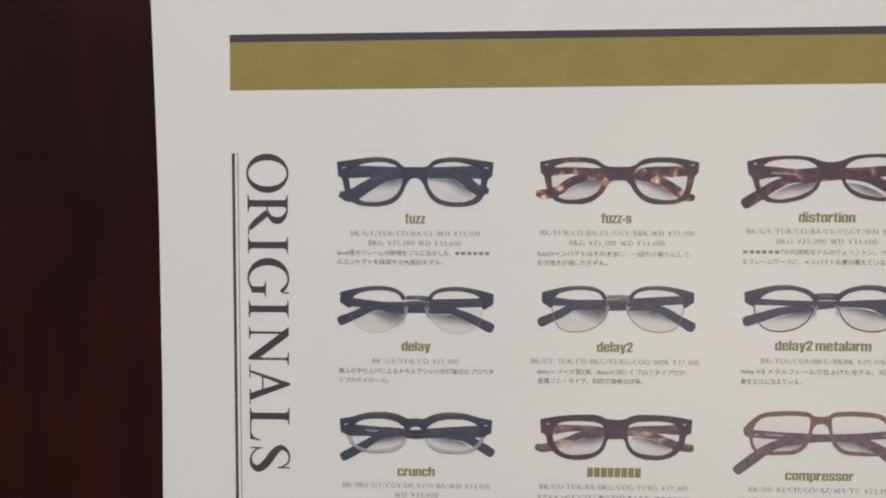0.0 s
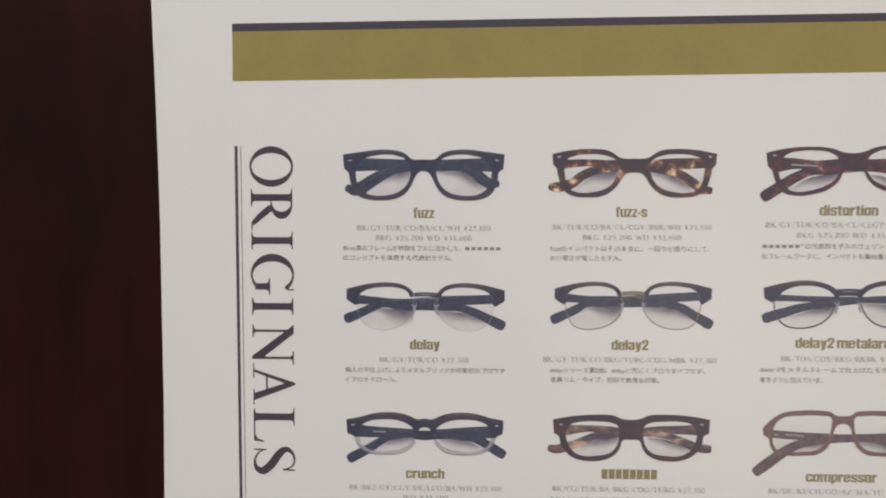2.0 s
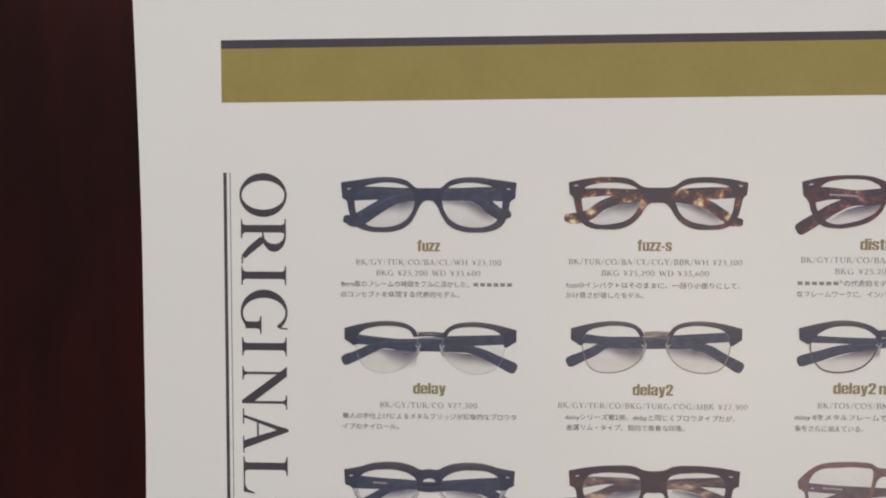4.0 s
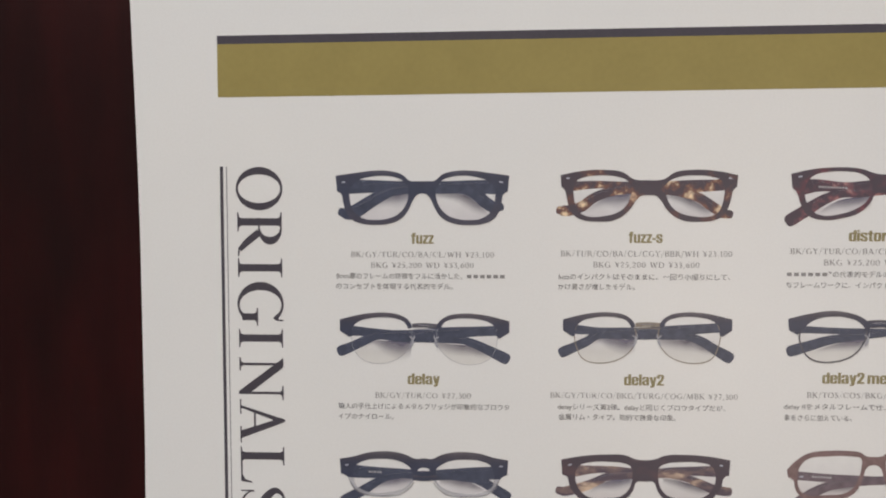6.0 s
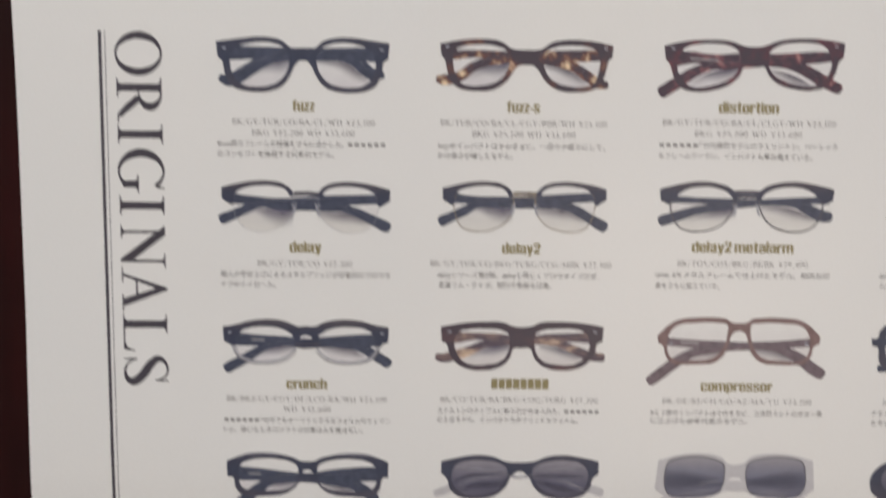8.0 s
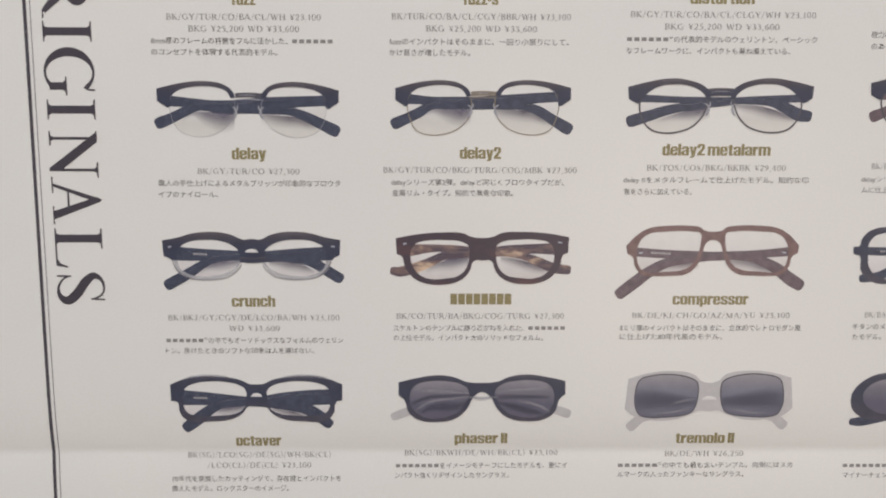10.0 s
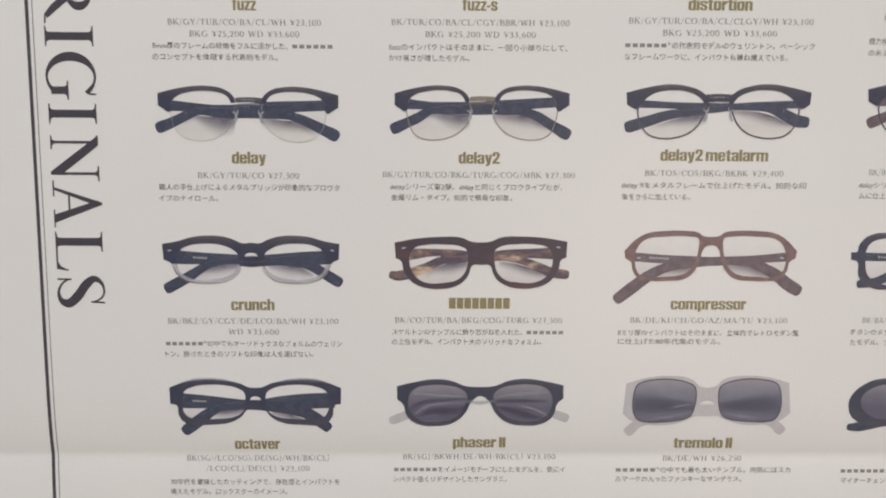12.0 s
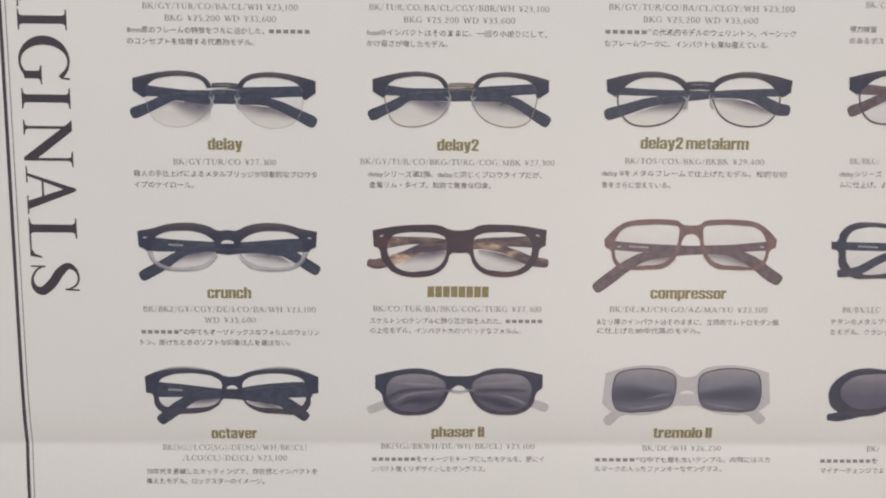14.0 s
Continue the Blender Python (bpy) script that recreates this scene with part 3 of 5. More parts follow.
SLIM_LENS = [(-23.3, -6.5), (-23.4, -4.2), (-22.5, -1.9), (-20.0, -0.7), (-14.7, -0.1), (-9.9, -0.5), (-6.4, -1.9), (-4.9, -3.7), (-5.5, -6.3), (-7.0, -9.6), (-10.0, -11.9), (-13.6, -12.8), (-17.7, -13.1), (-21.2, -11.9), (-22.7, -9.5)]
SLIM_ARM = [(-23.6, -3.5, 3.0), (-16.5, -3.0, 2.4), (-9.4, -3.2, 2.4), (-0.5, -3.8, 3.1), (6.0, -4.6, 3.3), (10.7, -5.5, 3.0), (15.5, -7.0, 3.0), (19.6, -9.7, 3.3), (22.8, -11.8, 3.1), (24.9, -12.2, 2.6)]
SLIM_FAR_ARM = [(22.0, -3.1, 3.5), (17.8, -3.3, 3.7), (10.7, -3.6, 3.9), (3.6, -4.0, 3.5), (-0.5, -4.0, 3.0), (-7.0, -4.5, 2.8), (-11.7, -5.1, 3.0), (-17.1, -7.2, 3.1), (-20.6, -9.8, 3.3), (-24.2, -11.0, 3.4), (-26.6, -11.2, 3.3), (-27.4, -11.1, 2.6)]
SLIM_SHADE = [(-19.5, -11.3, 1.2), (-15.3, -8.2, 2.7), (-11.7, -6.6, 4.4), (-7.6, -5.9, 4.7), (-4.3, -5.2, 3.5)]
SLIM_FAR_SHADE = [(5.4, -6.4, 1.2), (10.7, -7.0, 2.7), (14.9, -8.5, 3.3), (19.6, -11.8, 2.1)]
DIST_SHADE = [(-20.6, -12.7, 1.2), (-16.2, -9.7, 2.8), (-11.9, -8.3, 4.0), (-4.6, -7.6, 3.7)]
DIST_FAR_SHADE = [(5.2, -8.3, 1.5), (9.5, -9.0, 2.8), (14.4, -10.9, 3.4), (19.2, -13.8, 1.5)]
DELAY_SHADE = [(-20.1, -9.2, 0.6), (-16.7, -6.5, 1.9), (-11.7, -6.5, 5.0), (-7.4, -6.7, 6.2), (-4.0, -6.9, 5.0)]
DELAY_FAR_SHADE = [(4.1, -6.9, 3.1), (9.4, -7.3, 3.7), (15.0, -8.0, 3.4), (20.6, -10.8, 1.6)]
WIRE_LENS = [(-23.5, -5.5), (-23.2, -2.7), (-21.4, -0.2), (-17.5, 1.1), (-12.5, 1.4), (-8.2, 1.0), (-5.1, -1.2), (-3.7, -3.3), (-3.8, -6.3), (-4.9, -9.4), (-7.9, -12.2), (-12.2, -13.8), (-17.1, -14.0), (-20.9, -12.5), (-22.7, -9.1)]
WIRE_ARM = [(-22.9, -3.0, 3.1), (-16.1, -3.6, 2.6), (-8.1, -4.2, 3.7), (-0.1, -4.3, 3.8), (7.3, -4.5, 3.6), (12.8, -5.3, 2.6), (17.2, -6.7, 3.0), (21.6, -9.4, 3.2), (25.9, -11.9, 3.8)]
WIRE_FAR_ARM = [(23.3, -2.4, 3.1), (16.5, -2.8, 3.2), (9.7, -3.4, 3.6), (2.3, -4.1, 4.1), (-5.0, -4.4, 3.8), (-11.2, -4.5, 3.2), (-16.1, -5.0, 2.6), (-19.8, -7.1, 3.1), (-23.4, -8.8, 3.2), (-26.8, -10.3, 3.6)]
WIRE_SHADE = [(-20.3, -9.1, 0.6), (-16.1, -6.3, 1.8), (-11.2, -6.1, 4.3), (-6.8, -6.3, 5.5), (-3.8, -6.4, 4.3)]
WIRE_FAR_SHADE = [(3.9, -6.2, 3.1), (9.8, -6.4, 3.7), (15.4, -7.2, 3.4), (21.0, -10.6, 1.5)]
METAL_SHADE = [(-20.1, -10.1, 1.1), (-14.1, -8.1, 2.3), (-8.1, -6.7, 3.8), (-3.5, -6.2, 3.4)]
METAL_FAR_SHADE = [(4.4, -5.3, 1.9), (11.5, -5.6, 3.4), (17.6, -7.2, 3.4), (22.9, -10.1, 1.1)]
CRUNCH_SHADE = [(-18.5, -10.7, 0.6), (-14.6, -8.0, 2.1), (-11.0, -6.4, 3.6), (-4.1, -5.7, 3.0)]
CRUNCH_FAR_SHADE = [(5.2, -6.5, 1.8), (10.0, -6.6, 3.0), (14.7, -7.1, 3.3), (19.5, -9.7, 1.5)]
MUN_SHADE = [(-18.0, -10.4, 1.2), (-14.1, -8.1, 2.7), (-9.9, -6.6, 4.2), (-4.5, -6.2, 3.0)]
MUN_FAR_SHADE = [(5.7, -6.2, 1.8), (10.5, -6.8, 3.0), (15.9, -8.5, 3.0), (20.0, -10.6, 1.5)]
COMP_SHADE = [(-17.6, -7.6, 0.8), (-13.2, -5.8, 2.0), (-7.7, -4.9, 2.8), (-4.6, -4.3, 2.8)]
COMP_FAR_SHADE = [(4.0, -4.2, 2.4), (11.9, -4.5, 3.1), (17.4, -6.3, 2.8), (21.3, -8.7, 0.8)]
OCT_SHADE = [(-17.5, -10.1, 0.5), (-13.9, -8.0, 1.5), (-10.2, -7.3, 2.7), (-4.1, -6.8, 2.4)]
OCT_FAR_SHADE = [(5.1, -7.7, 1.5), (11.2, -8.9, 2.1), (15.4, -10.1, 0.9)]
PHAS_CROSS = [(-4.6, -5.0, 1.0), (-0.3, -5.6, 1.8), (4.7, -5.1, 1.0)]
PHAS_GHOST = [(-21.7, -2.5, 1.0), (-13.2, -3.1, 1.1), (-4.3, -3.9, 0.9)]
PHAS_FAR_GHOST = [(4.7, -3.5, 0.9), (12.7, -2.9, 1.1), (21.6, -2.2, 1.4)]
PHAS_DEEP = [(-22.3, -7.3, 1.5), (-17.5, -5.2, 1.7), (-11.3, -4.7, 1.5), (-4.3, -4.4, 0.9)]
PHAS_FAR_DEEP = [(4.7, -5.2, 2.1), (12.7, -5.1, 1.8), (21.3, -5.3, 1.4)]
PHAS_PALE = [(-21.1, -9.3, 1.1), (-16.9, -6.8, 1.0), (-12.0, -5.8, 0.7), (-5.2, -5.2, 0.6)]
PHAS_FAR_PALE = [(11.4, -6.4, 0.6), (17.0, -7.8, 1.1), (21.6, -10.0, 1.4)]
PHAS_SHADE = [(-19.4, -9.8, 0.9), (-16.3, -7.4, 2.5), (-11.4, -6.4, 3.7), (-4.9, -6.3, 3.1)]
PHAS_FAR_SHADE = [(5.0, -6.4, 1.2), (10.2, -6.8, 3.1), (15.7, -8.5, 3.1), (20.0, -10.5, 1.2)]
TREM_FRONT = [(0.0, -1.6), (-2.6, -1.0), (-5.2, 1.2), (-12.1, 2.3), (-19.0, 1.8), (-26.0, -0.1, 1), (-26.9, -10.1, 1), (-23.4, -12.7), (-18.4, -13.8), (-10.8, -13.6), (-5.8, -12.0), (-3.3, -10.8), (0.0, -10.9)]
TREM_LENS = [(-23.8, -6.4), (-22.6, -0.8), (-18.4, 0.9), (-11.5, 1.2), (-5.2, -0.4), (-3.6, -3.2), (-4.2, -8.9), (-6.4, -11.7), (-12.7, -12.8), (-20.6, -12.7), (-23.1, -10.5)]
TREM_ARM = [(16.5, -12.4, 2.2), (21.0, -13.2, 2.8), (23.8, -15.4, 3.4)]
TREM_FAR_ARM = [(-17.0, -12.4, 2.2), (-21.5, -13.2, 2.8), (-24.4, -15.6, 3.4)]


ROUND_FRONT = [(0.0, 1.0), (-8.0, 2.2), (-17.0, 2.6), (-22.0, 0.6), (-25.6, -3.0), (-26.3, -6.5), (-24.5, -10.5), (-18.0, -12.8), (-9.0, -12.2), (-4.0, -8.5), (0.0, -6.0)]
ROUND_LENS = [(-22.5, -5.0), (-20.0, -1.0), (-13.0, 0.8), (-6.0, 0.0), (-3.5, -3.5), (-6.0, -8.5), (-12.0, -10.6), (-19.0, -9.6)]
ROUND_ARM = [(-20.0, -7.0, 3.0), (0.0, -8.5, 3.0), (14.0, -11.5, 3.0), (22.0, -13.2, 3.2), (25.0, -13.4, 2.4)]
ROUND_FAR_ARM = mirrored(ROUND_ARM)
CRUNCH_SHINE = [(-24.4, -6.6, 0.5), (-22.6, -9.6, 0.7), (-19.5, -11.6, 0.7), (-14.0, -12.2, 0.7), (-8.0, -11.6, 0.7), (-4.6, -9.4, 0.6), (-3.2, -7.4, 0.4)]
OCT_SHINE = [(-24.0, 1.3, 0.6), (-20.5, 2.5, 0.9), (-15.5, 3.0, 0.9), (-9.7, 2.6, 0.8), (-5.0, 1.5, 0.5)]
SQUARE_FRONT = [(0.0, 4.2), (-6.0, 5.0), (-16.0, 6.2), (-22.5, 5.6), (-25.8, 2.8), (-26.6, 0.3), (-28.4, 0.2, 1), (-28.2, -2.2, 1), (-26.5, -2.4), (-25.5, -7.5), (-22.0, -10.8), (-14.0, -11.4), (-6.0, -10.2), (-3.0, -6.0), (0.0, -2.0)]
SQUARE_LENS = [(-23.6, -3.0), (-22.8, 2.5), (-19.0, 4.4), (-10.0, 4.2), (-4.5, 3.0), (-4.0, -2.0), (-6.0, -7.8), (-12.0, -9.9), (-19.0, -9.6), (-22.6, -7.0)]
SQUARE_ARM = [(-25.0, -1.2, 2.6), (0.0, -1.8, 2.6), (12.0, -3.0, 2.6), (19.0, -7.0, 2.8), (25.0, -10.2, 2.8)]
SQUARE_FAR_ARM = [(25.0, -1.2, 2.6), (0.0, -1.8, 2.6), (-11.0, -4.6, 2.6), (-19.0, -8.8, 2.8), (-24.6, -9.8, 2.6)]


def cut_at(me, y, keep_upper):
    """Keep what lies above (or below) a height of a flat mesh."""
    bm = bmesh.new()
    bm.from_mesh(me)
    bmesh.ops.bisect_plane(bm, geom=bm.verts[:] + bm.edges[:] + bm.faces[:], plane_co=(0, y, 0), plane_no=(0, 1, 0), clear_inner=keep_upper, clear_outer=not keep_upper)
    bm.to_mesh(me)
    bm.free()
    return me


def temples(x, y, k, arm, far_arm, shades, inks, pic, shaded=arm_shade, far_shaded=far_arm_shade, lit=True):
    """The folded arms, one over the other, with their soft printed shadows and shine."""
    ar, fa = inks
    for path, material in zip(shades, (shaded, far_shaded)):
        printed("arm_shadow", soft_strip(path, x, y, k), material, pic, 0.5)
    printed("temple", strip(band_at(arm, x, y, k)), ar, pic, 1)
    printed("temple", strip(band_at(far_arm, x, y, k)), fa, pic, 2)
    if lit:
        printed("arm_shine", soft_strip(shine(arm), x, y, k, True), shine_ink, pic, 1.5)
        printed("arm_shine", soft_strip(shine(far_arm), x, y, k, True), shine_ink, pic, 2.5)


def full_rim(x, y, k, front, lens, arm, far_arm, inks, label, shades=(), rivet=None, mark=None, two_tone=None, keyhole=None, ghosts=(), smoked=False, lens_edge=None, shaded=arm_shade, streaks=()):
    """A picture of full-rim glasses with folded arms. inks: front, arm, far arm, lens."""
    f, ar, fa, le = inks
    rim = [at(whole(front), x, y, k), at(lens, x, y, k), at(mirrored(lens), x, y, k)]
    if two_tone is None:
        pic = printed("eyeglass_picture", outline(rim), f, poster, 5, label)
    else:
        pic = printed("eyeglass_picture", cut_at(outline(rim), y + two_tone, True), f, poster, 6, label)
        printed("bridge_foot", strip(band_at([(-3.7, -5.9, 1.6), (0, -6.2, 1.7), (3.7, -5.9, 1.6)], x, y, k)), f, pic, 7)
        printed("lower_rim", cut_at(outline(rim), y + two_tone, False), clear_ink, pic, 5, "clear lower rim")
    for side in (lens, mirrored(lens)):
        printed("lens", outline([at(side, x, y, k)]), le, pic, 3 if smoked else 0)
    if smoked:
        for path, material in zip(shades, (deep_streak, deep_streak)):
            printed("arm_shadow", soft_strip(path, x, y, k), material, pic, 3.5)
        shades = ()
    temples(x, y, k, arm if smoked else longer(arm, 1.5), far_arm if smoked else longer(far_arm, 1.5), shades, (ar, fa), pic, shaded, lit=not smoked)
    if lens_edge:
        for side in (lens, mirrored(lens)):
            printed("lens_edge", polygon(loop_line(at(side, x, y, k), 0.4)), lens_edge, pic, 6)
    for i, (g, material) in enumerate(ghosts):
        printed("arm_seen_through_lens", soft_strip(g, x, y, k, True), material, pic, 4 + 0.2 * i)
    for g, material in streaks:
        printed("rim_shine", soft_strip(g, x, y, k, True), material, pic, 7)
    if rivet:
        for side in (-1, 1):
            px, py = at([(side * rivet[0], rivet[1])], x, y, k)[0]
            printed("rivet", polygon([bar_shape(px, py, 1.15, 0.42, -0.08 * side)]), highlight, pic, 7)
    if mark:
        px, py = at([mark[:2]], x, y, k)[0]
        for i in range(int(mark[2] / 0.9)):
            printed("temple_mark", polygon([bar_shape(px + (i - mark[2] / 1.8) * 0.9, py - 0.04 * i, 0.62, 0.6, -0.03)]), temple_mark, pic, 3)
    if keyhole:
        wide, foot, tall = keyhole
        dome = [(wide * math.cos(a), foot + tall * math.sin(a)) for a in [math.pi * i / 10 for i in range(11)]]
        printed("bridge_gap", polygon([at(dome, x, y, k)]), clear_lens, pic, 8)
    return pic


def shine(arm, lift=0.27):
    """A narrow light line along the upper side of an arm."""
    return [(px, py + w * lift, 0.3 * w) for px, py, w in arm[:-1]]


def longer(arm, by=2.2):
    """An arm whose hinge end runs on under the front."""
    (x0, y0, w0), (x1, y1, w1) = arm[:2]
    d = math.hypot(x1 - x0, y1 - y0)
    return [(x0 - (x1 - x0) / d * by, y0 - (y1 - y0) / d * by, w0)] + arm


def browline(x, y, k, front, lens, arm, far_arm, inks, wire, wire_width, label, bridge_ink, shades=(), reach=1.6):
    """A picture of brow-bar glasses: two dark brows, wire rims, a metal bridge, folded arms."""
    f, ar, le = inks
    pic = printed("eyeglass_picture", outline([at(front, x, y, k)]), f, poster, 5, label)
    printed("brow", outline([at(mirrored(front), x, y, k)]), f, pic, 5)
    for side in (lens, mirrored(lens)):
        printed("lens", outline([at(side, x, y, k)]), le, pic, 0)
        if wire_width:
            printed("wire_rim", polygon(loop_line(at(side, x, y, k), wire_width)), wire, pic, 4)
    temples(x, y, k, longer(arm, reach), longer(far_arm, reach), shades, (ar, ar), pic)
    thick = 2.1 if bridge_ink is brow_ink else 1.4
    printed("bridge", strip(band_at([(-3.8, -1.5, thick), (0, -1.3, thick), (3.8, -1.5, thick)], x, y, k)), bridge_ink, pic, 4.5)
    printed("bridge_shine", soft_strip([(-3.0, -1.4, 0.5), (0, -1.25, 0.6), (3.0, -1.4, 0.5)], x, y, k, True), pale_streak, pic, 6)
    printed("bridge_wire", strip(band_at([(-3.4, -2.7, 0.3), (0, -2.5, 0.35), (3.4, -2.7, 0.3)], x, y, k)), wire, pic, 4.6)
    for side in (-1, 1):
        pad = [(side * 3.7, -5.6, 0.4), (side * 3.7, -7.0, 0.85), (side * 4.3, -8.3, 0.5)]
        stem = [(side * 3.2, -4.4, 0.3), (side * 3.3, -5.6, 0.4), (side * 4.6, -5.0, 0.35)]
        printed("nose_pad", strip(band_at(pad, x, y, k)), wire_pale, pic, 6)
        printed("pad_arm", strip(band_at(stem, x, y, k)), wire_pale, pic, 7)
    return pic


# ---- header and margin ----
slope = 2.35 / 224


def header(y0, y1, material, name, label):
    xs = [i * 11.0 for i in range(50)]
    me = polygon([[(x, y0 + slope * x) for x in xs] + [(x, y1 + slope * x) for x in xs[::-1]]])
    printed(name, me, material, poster, 1, label)


header(0.25, -2.4, charcoal, "header_line", "thin charcoal line above the band")
header(-2.4, -19.0, gold, "header_band", "olive gold printed band")
for name, x0, x1, material, label in (("margin_rule", 0.25, 1.3, charcoal, "thick charcoal margin rule"), ("hairline_rule", 2.25, 2.55, hairline, "thin grey margin rule")):
    printed(name, polygon([[(x0, -40.9), (x1, -40.9), (x1, -385), (x0, -385)]]), material, poster, 1, label)


# ---- the upright serif title, drawn letter by letter ----
def serif_stem(u, w, v0=0.0, v1=1.0, wide=0.13, feet=(True, True)):
    """A stem with bracketed serifs."""
    l, r = u - w / 2, u + w / 2
    a = [(r, v0 + 0.09), (r + 0.03, v0 + 0.04), (r + wide, v0 + 0.025), (r + wide, v0), (l - wide, v0), (l - wide, v0 + 0.025), (l - 0.03, v0 + 0.04), (l, v0 + 0.09)] if feet[0] else [(r, v0), (l, v0)]
    b = [(l, v1 - 0.09), (l - 0.03, v1 - 0.04), (l - wide, v1 - 0.025), (l - wide, v1), (r + wide, v1), (r + wide, v1 - 0.025), (r + 0.03, v1 - 0.04), (r, v1 - 0.09)] if feet[1] else [(l, v1), (r, v1)]
    return [a + b]


def ring(cu, cv, ru, rv, iu, iv, a0=0.0, a1=360.0, shift=0.0):
    """A round stroke, thick at its sides; part of a turn where a0 and a1 say so."""
    n = 48
    ang = [radians(a0 + (a1 - a0) * i / n) for i in range(n + (a1 - a0 < 360))]
    o = [(cu + ru * math.cos(a), cv + rv * math.sin(a)) for a in ang]
    i = [(cu + shift + iu * math.cos(a), cv + iv * math.sin(a)) for a in ang]
    return [o, i] if a1 - a0 >= 360 else [o + i[::-1]]


def stroke(pts, steps=8):
    return [band(pts, steps, False)]


def letter_o():
    return [ring(0.49, 0.5, 0.49, 0.525, 0.325, 0.475)]


def letter_i():
    return [serif_stem(0.215, 0.165)]


def letter_r():
    return [serif_stem(0.21, 0.165), ring(0.36, 0.735, 0.36, 0.265, 0.205, 0.225, -90, 90, -0.02), stroke([(0.27, 0.985, 0.035), (0.38, 0.983, 0.036)]), stroke([(0.27, 0.487, 0.035), (0.38, 0.487, 0.036)]),
            stroke([(0.44, 0.49, 0.16), (0.66, 0.22, 0.15), (0.84, 0.045, 0.1)]), stroke([(0.78, 0.03, 0.03), (0.98, 0.02, 0.035)])]


def letter_g():
    return [ring(0.5, 0.5, 0.5, 0.525, 0.335, 0.475, 42, 318, 0.02), serif_stem(0.79, 0.155, 0.08, 0.44, 0.12, (False, True)),
            stroke([(0.80, 0.80, 0.06), (0.86, 0.88, 0.04), (0.87, 1.02, 0.03)]), stroke([(0.84, 0.16, 0.06), (0.8, 0.12, 0.08), (0.72, 0.08, 0.07)])]


def letter_n():
    return [serif_stem(0.2, 0.055, 0, 1, 0.12, (True, False)), serif_stem(0.84, 0.055, 0, 1, 0.13, (False, True)), stroke([(0.06, 0.985, 0.03), (0.2, 0.985, 0.035)]),
            [[(0.06, 1.0), (0.27, 1.0), (0.868, 0.2), (0.868, -0.02), (0.80, -0.02)]]]


def letter_a():
    return [[[(0.16, 0.02), (0.22, 0.02), (0.535, 0.86), (0.50, 1.03), (0.485, 1.03)]], [[(0.44, 0.94), (0.50, 1.03), (0.535, 1.03), (0.92, 0.02), (0.74, 0.02)]],
            stroke([(0.27, 0.335, 0.042), (0.68, 0.335, 0.042)]), stroke([(0.02, 0.014, 0.03), (0.36, 0.014, 0.03)]), stroke([(0.64, 0.014, 0.03), (1.02, 0.014, 0.03)])]


def letter_l():
    return [serif_stem(0.21, 0.165), stroke([(0.22, 0.018, 0.036), (0.7, 0.018, 0.036)]), [[(0.58, 0.0), (0.79, 0.0), (0.83, 0.25), (0.80, 0.25), (0.74, 0.1), (0.64, 0.036)]]]


def letter_s():
    return [stroke([(0.09, 0.24, 0.03), (0.17, 0.1, 0.04), (0.33, 0.015, 0.055), (0.50, 0.06, 0.11), (0.56, 0.22, 0.17), (0.42, 0.42, 0.19), (0.2, 0.6, 0.18), (0.08, 0.78, 0.13), (0.16, 0.94, 0.07), (0.32, 0.99, 0.045), (0.45, 0.93, 0.04), (0.53, 0.77, 0.03)]),
            stroke([(0.085, 0.0, 0.03), (0.09, 0.3, 0.035)]), stroke([(0.53, 0.70, 0.035), (0.545, 1.0, 0.03)])]


TITLE = ((letter_o, 41.3, 55.1, 0.98), (letter_r, 55.8, 69.8, 0.98), (letter_i, 70.5, 76.6, 0.43), (letter_g, 78.1, 92.3, 0.99), (letter_i, 93.3, 99.4, 0.43),
         (letter_n, 101.9, 116.4, 0.98), (letter_a, 116.1, 130.8, 1.02), (letter_l, 132.1, 144.2, 0.83), (letter_s, 145.4, 155.0, 0.60))
for draw, y0, y1, units in TITLE:
    joined = bmesh.new()
    for i, loops in enumerate(draw()):
        me = polygon([[(5.65 + 14.35 * v, 0.3 - y0 - (y1 - y0) * u / units) for u, v in loop] for loop in loops])
        for v in me.vertices:
            v.co.z = 0.000002 * i
        joined.from_mesh(me)
        bpy.data.meshes.remove(me)
    me = bpy.data.meshes.new("title_letter")
    joined.to_mesh(me)
    joined.free()
    printed("title_letter", me, charcoal, poster, 1, "tall charcoal serif capital printed sideways")

# ---- lettering ----


def type_mesh(text):
    c = bpy.data.curves.new("draft", "FONT")
    c.body, c.size, c.resolution_u = text, 1.0, 4
    c.fill_mode = "BOTH"
    return take(c)


def fit_type(me, x0, x1, base, size):
    """Scale lettering of unit size to its height, and to its width between x0 and x1."""
    lo, hi = min(v.co.x for v in me.vertices), max(v.co.x for v in me.vertices)
    for v in me.vertices:
        v.co = (x0 + (v.co.x - lo) * (x1 - x0) / (hi - lo), base + v.co.y * size, 0)
    return me


def block(x0, y0, x1, y1, r=0.0):
    """A rectangle with cut or rounded corners."""
    if not r:
        return [(x0, y0), (x1, y0), (x1, y1), (x0, y1)]
    out = []
    for cx, cy, a in ((x1 - r, y0 + r, -90), (x1 - r, y1 - r, 0), (x0 + r, y1 - r, 90), (x0 + r, y0 + r, 180)):
        out += [(cx + r * math.cos(radians(a + d)), cy + r * math.sin(radians(a + d))) for d in (0, 45, 90)]
    return out


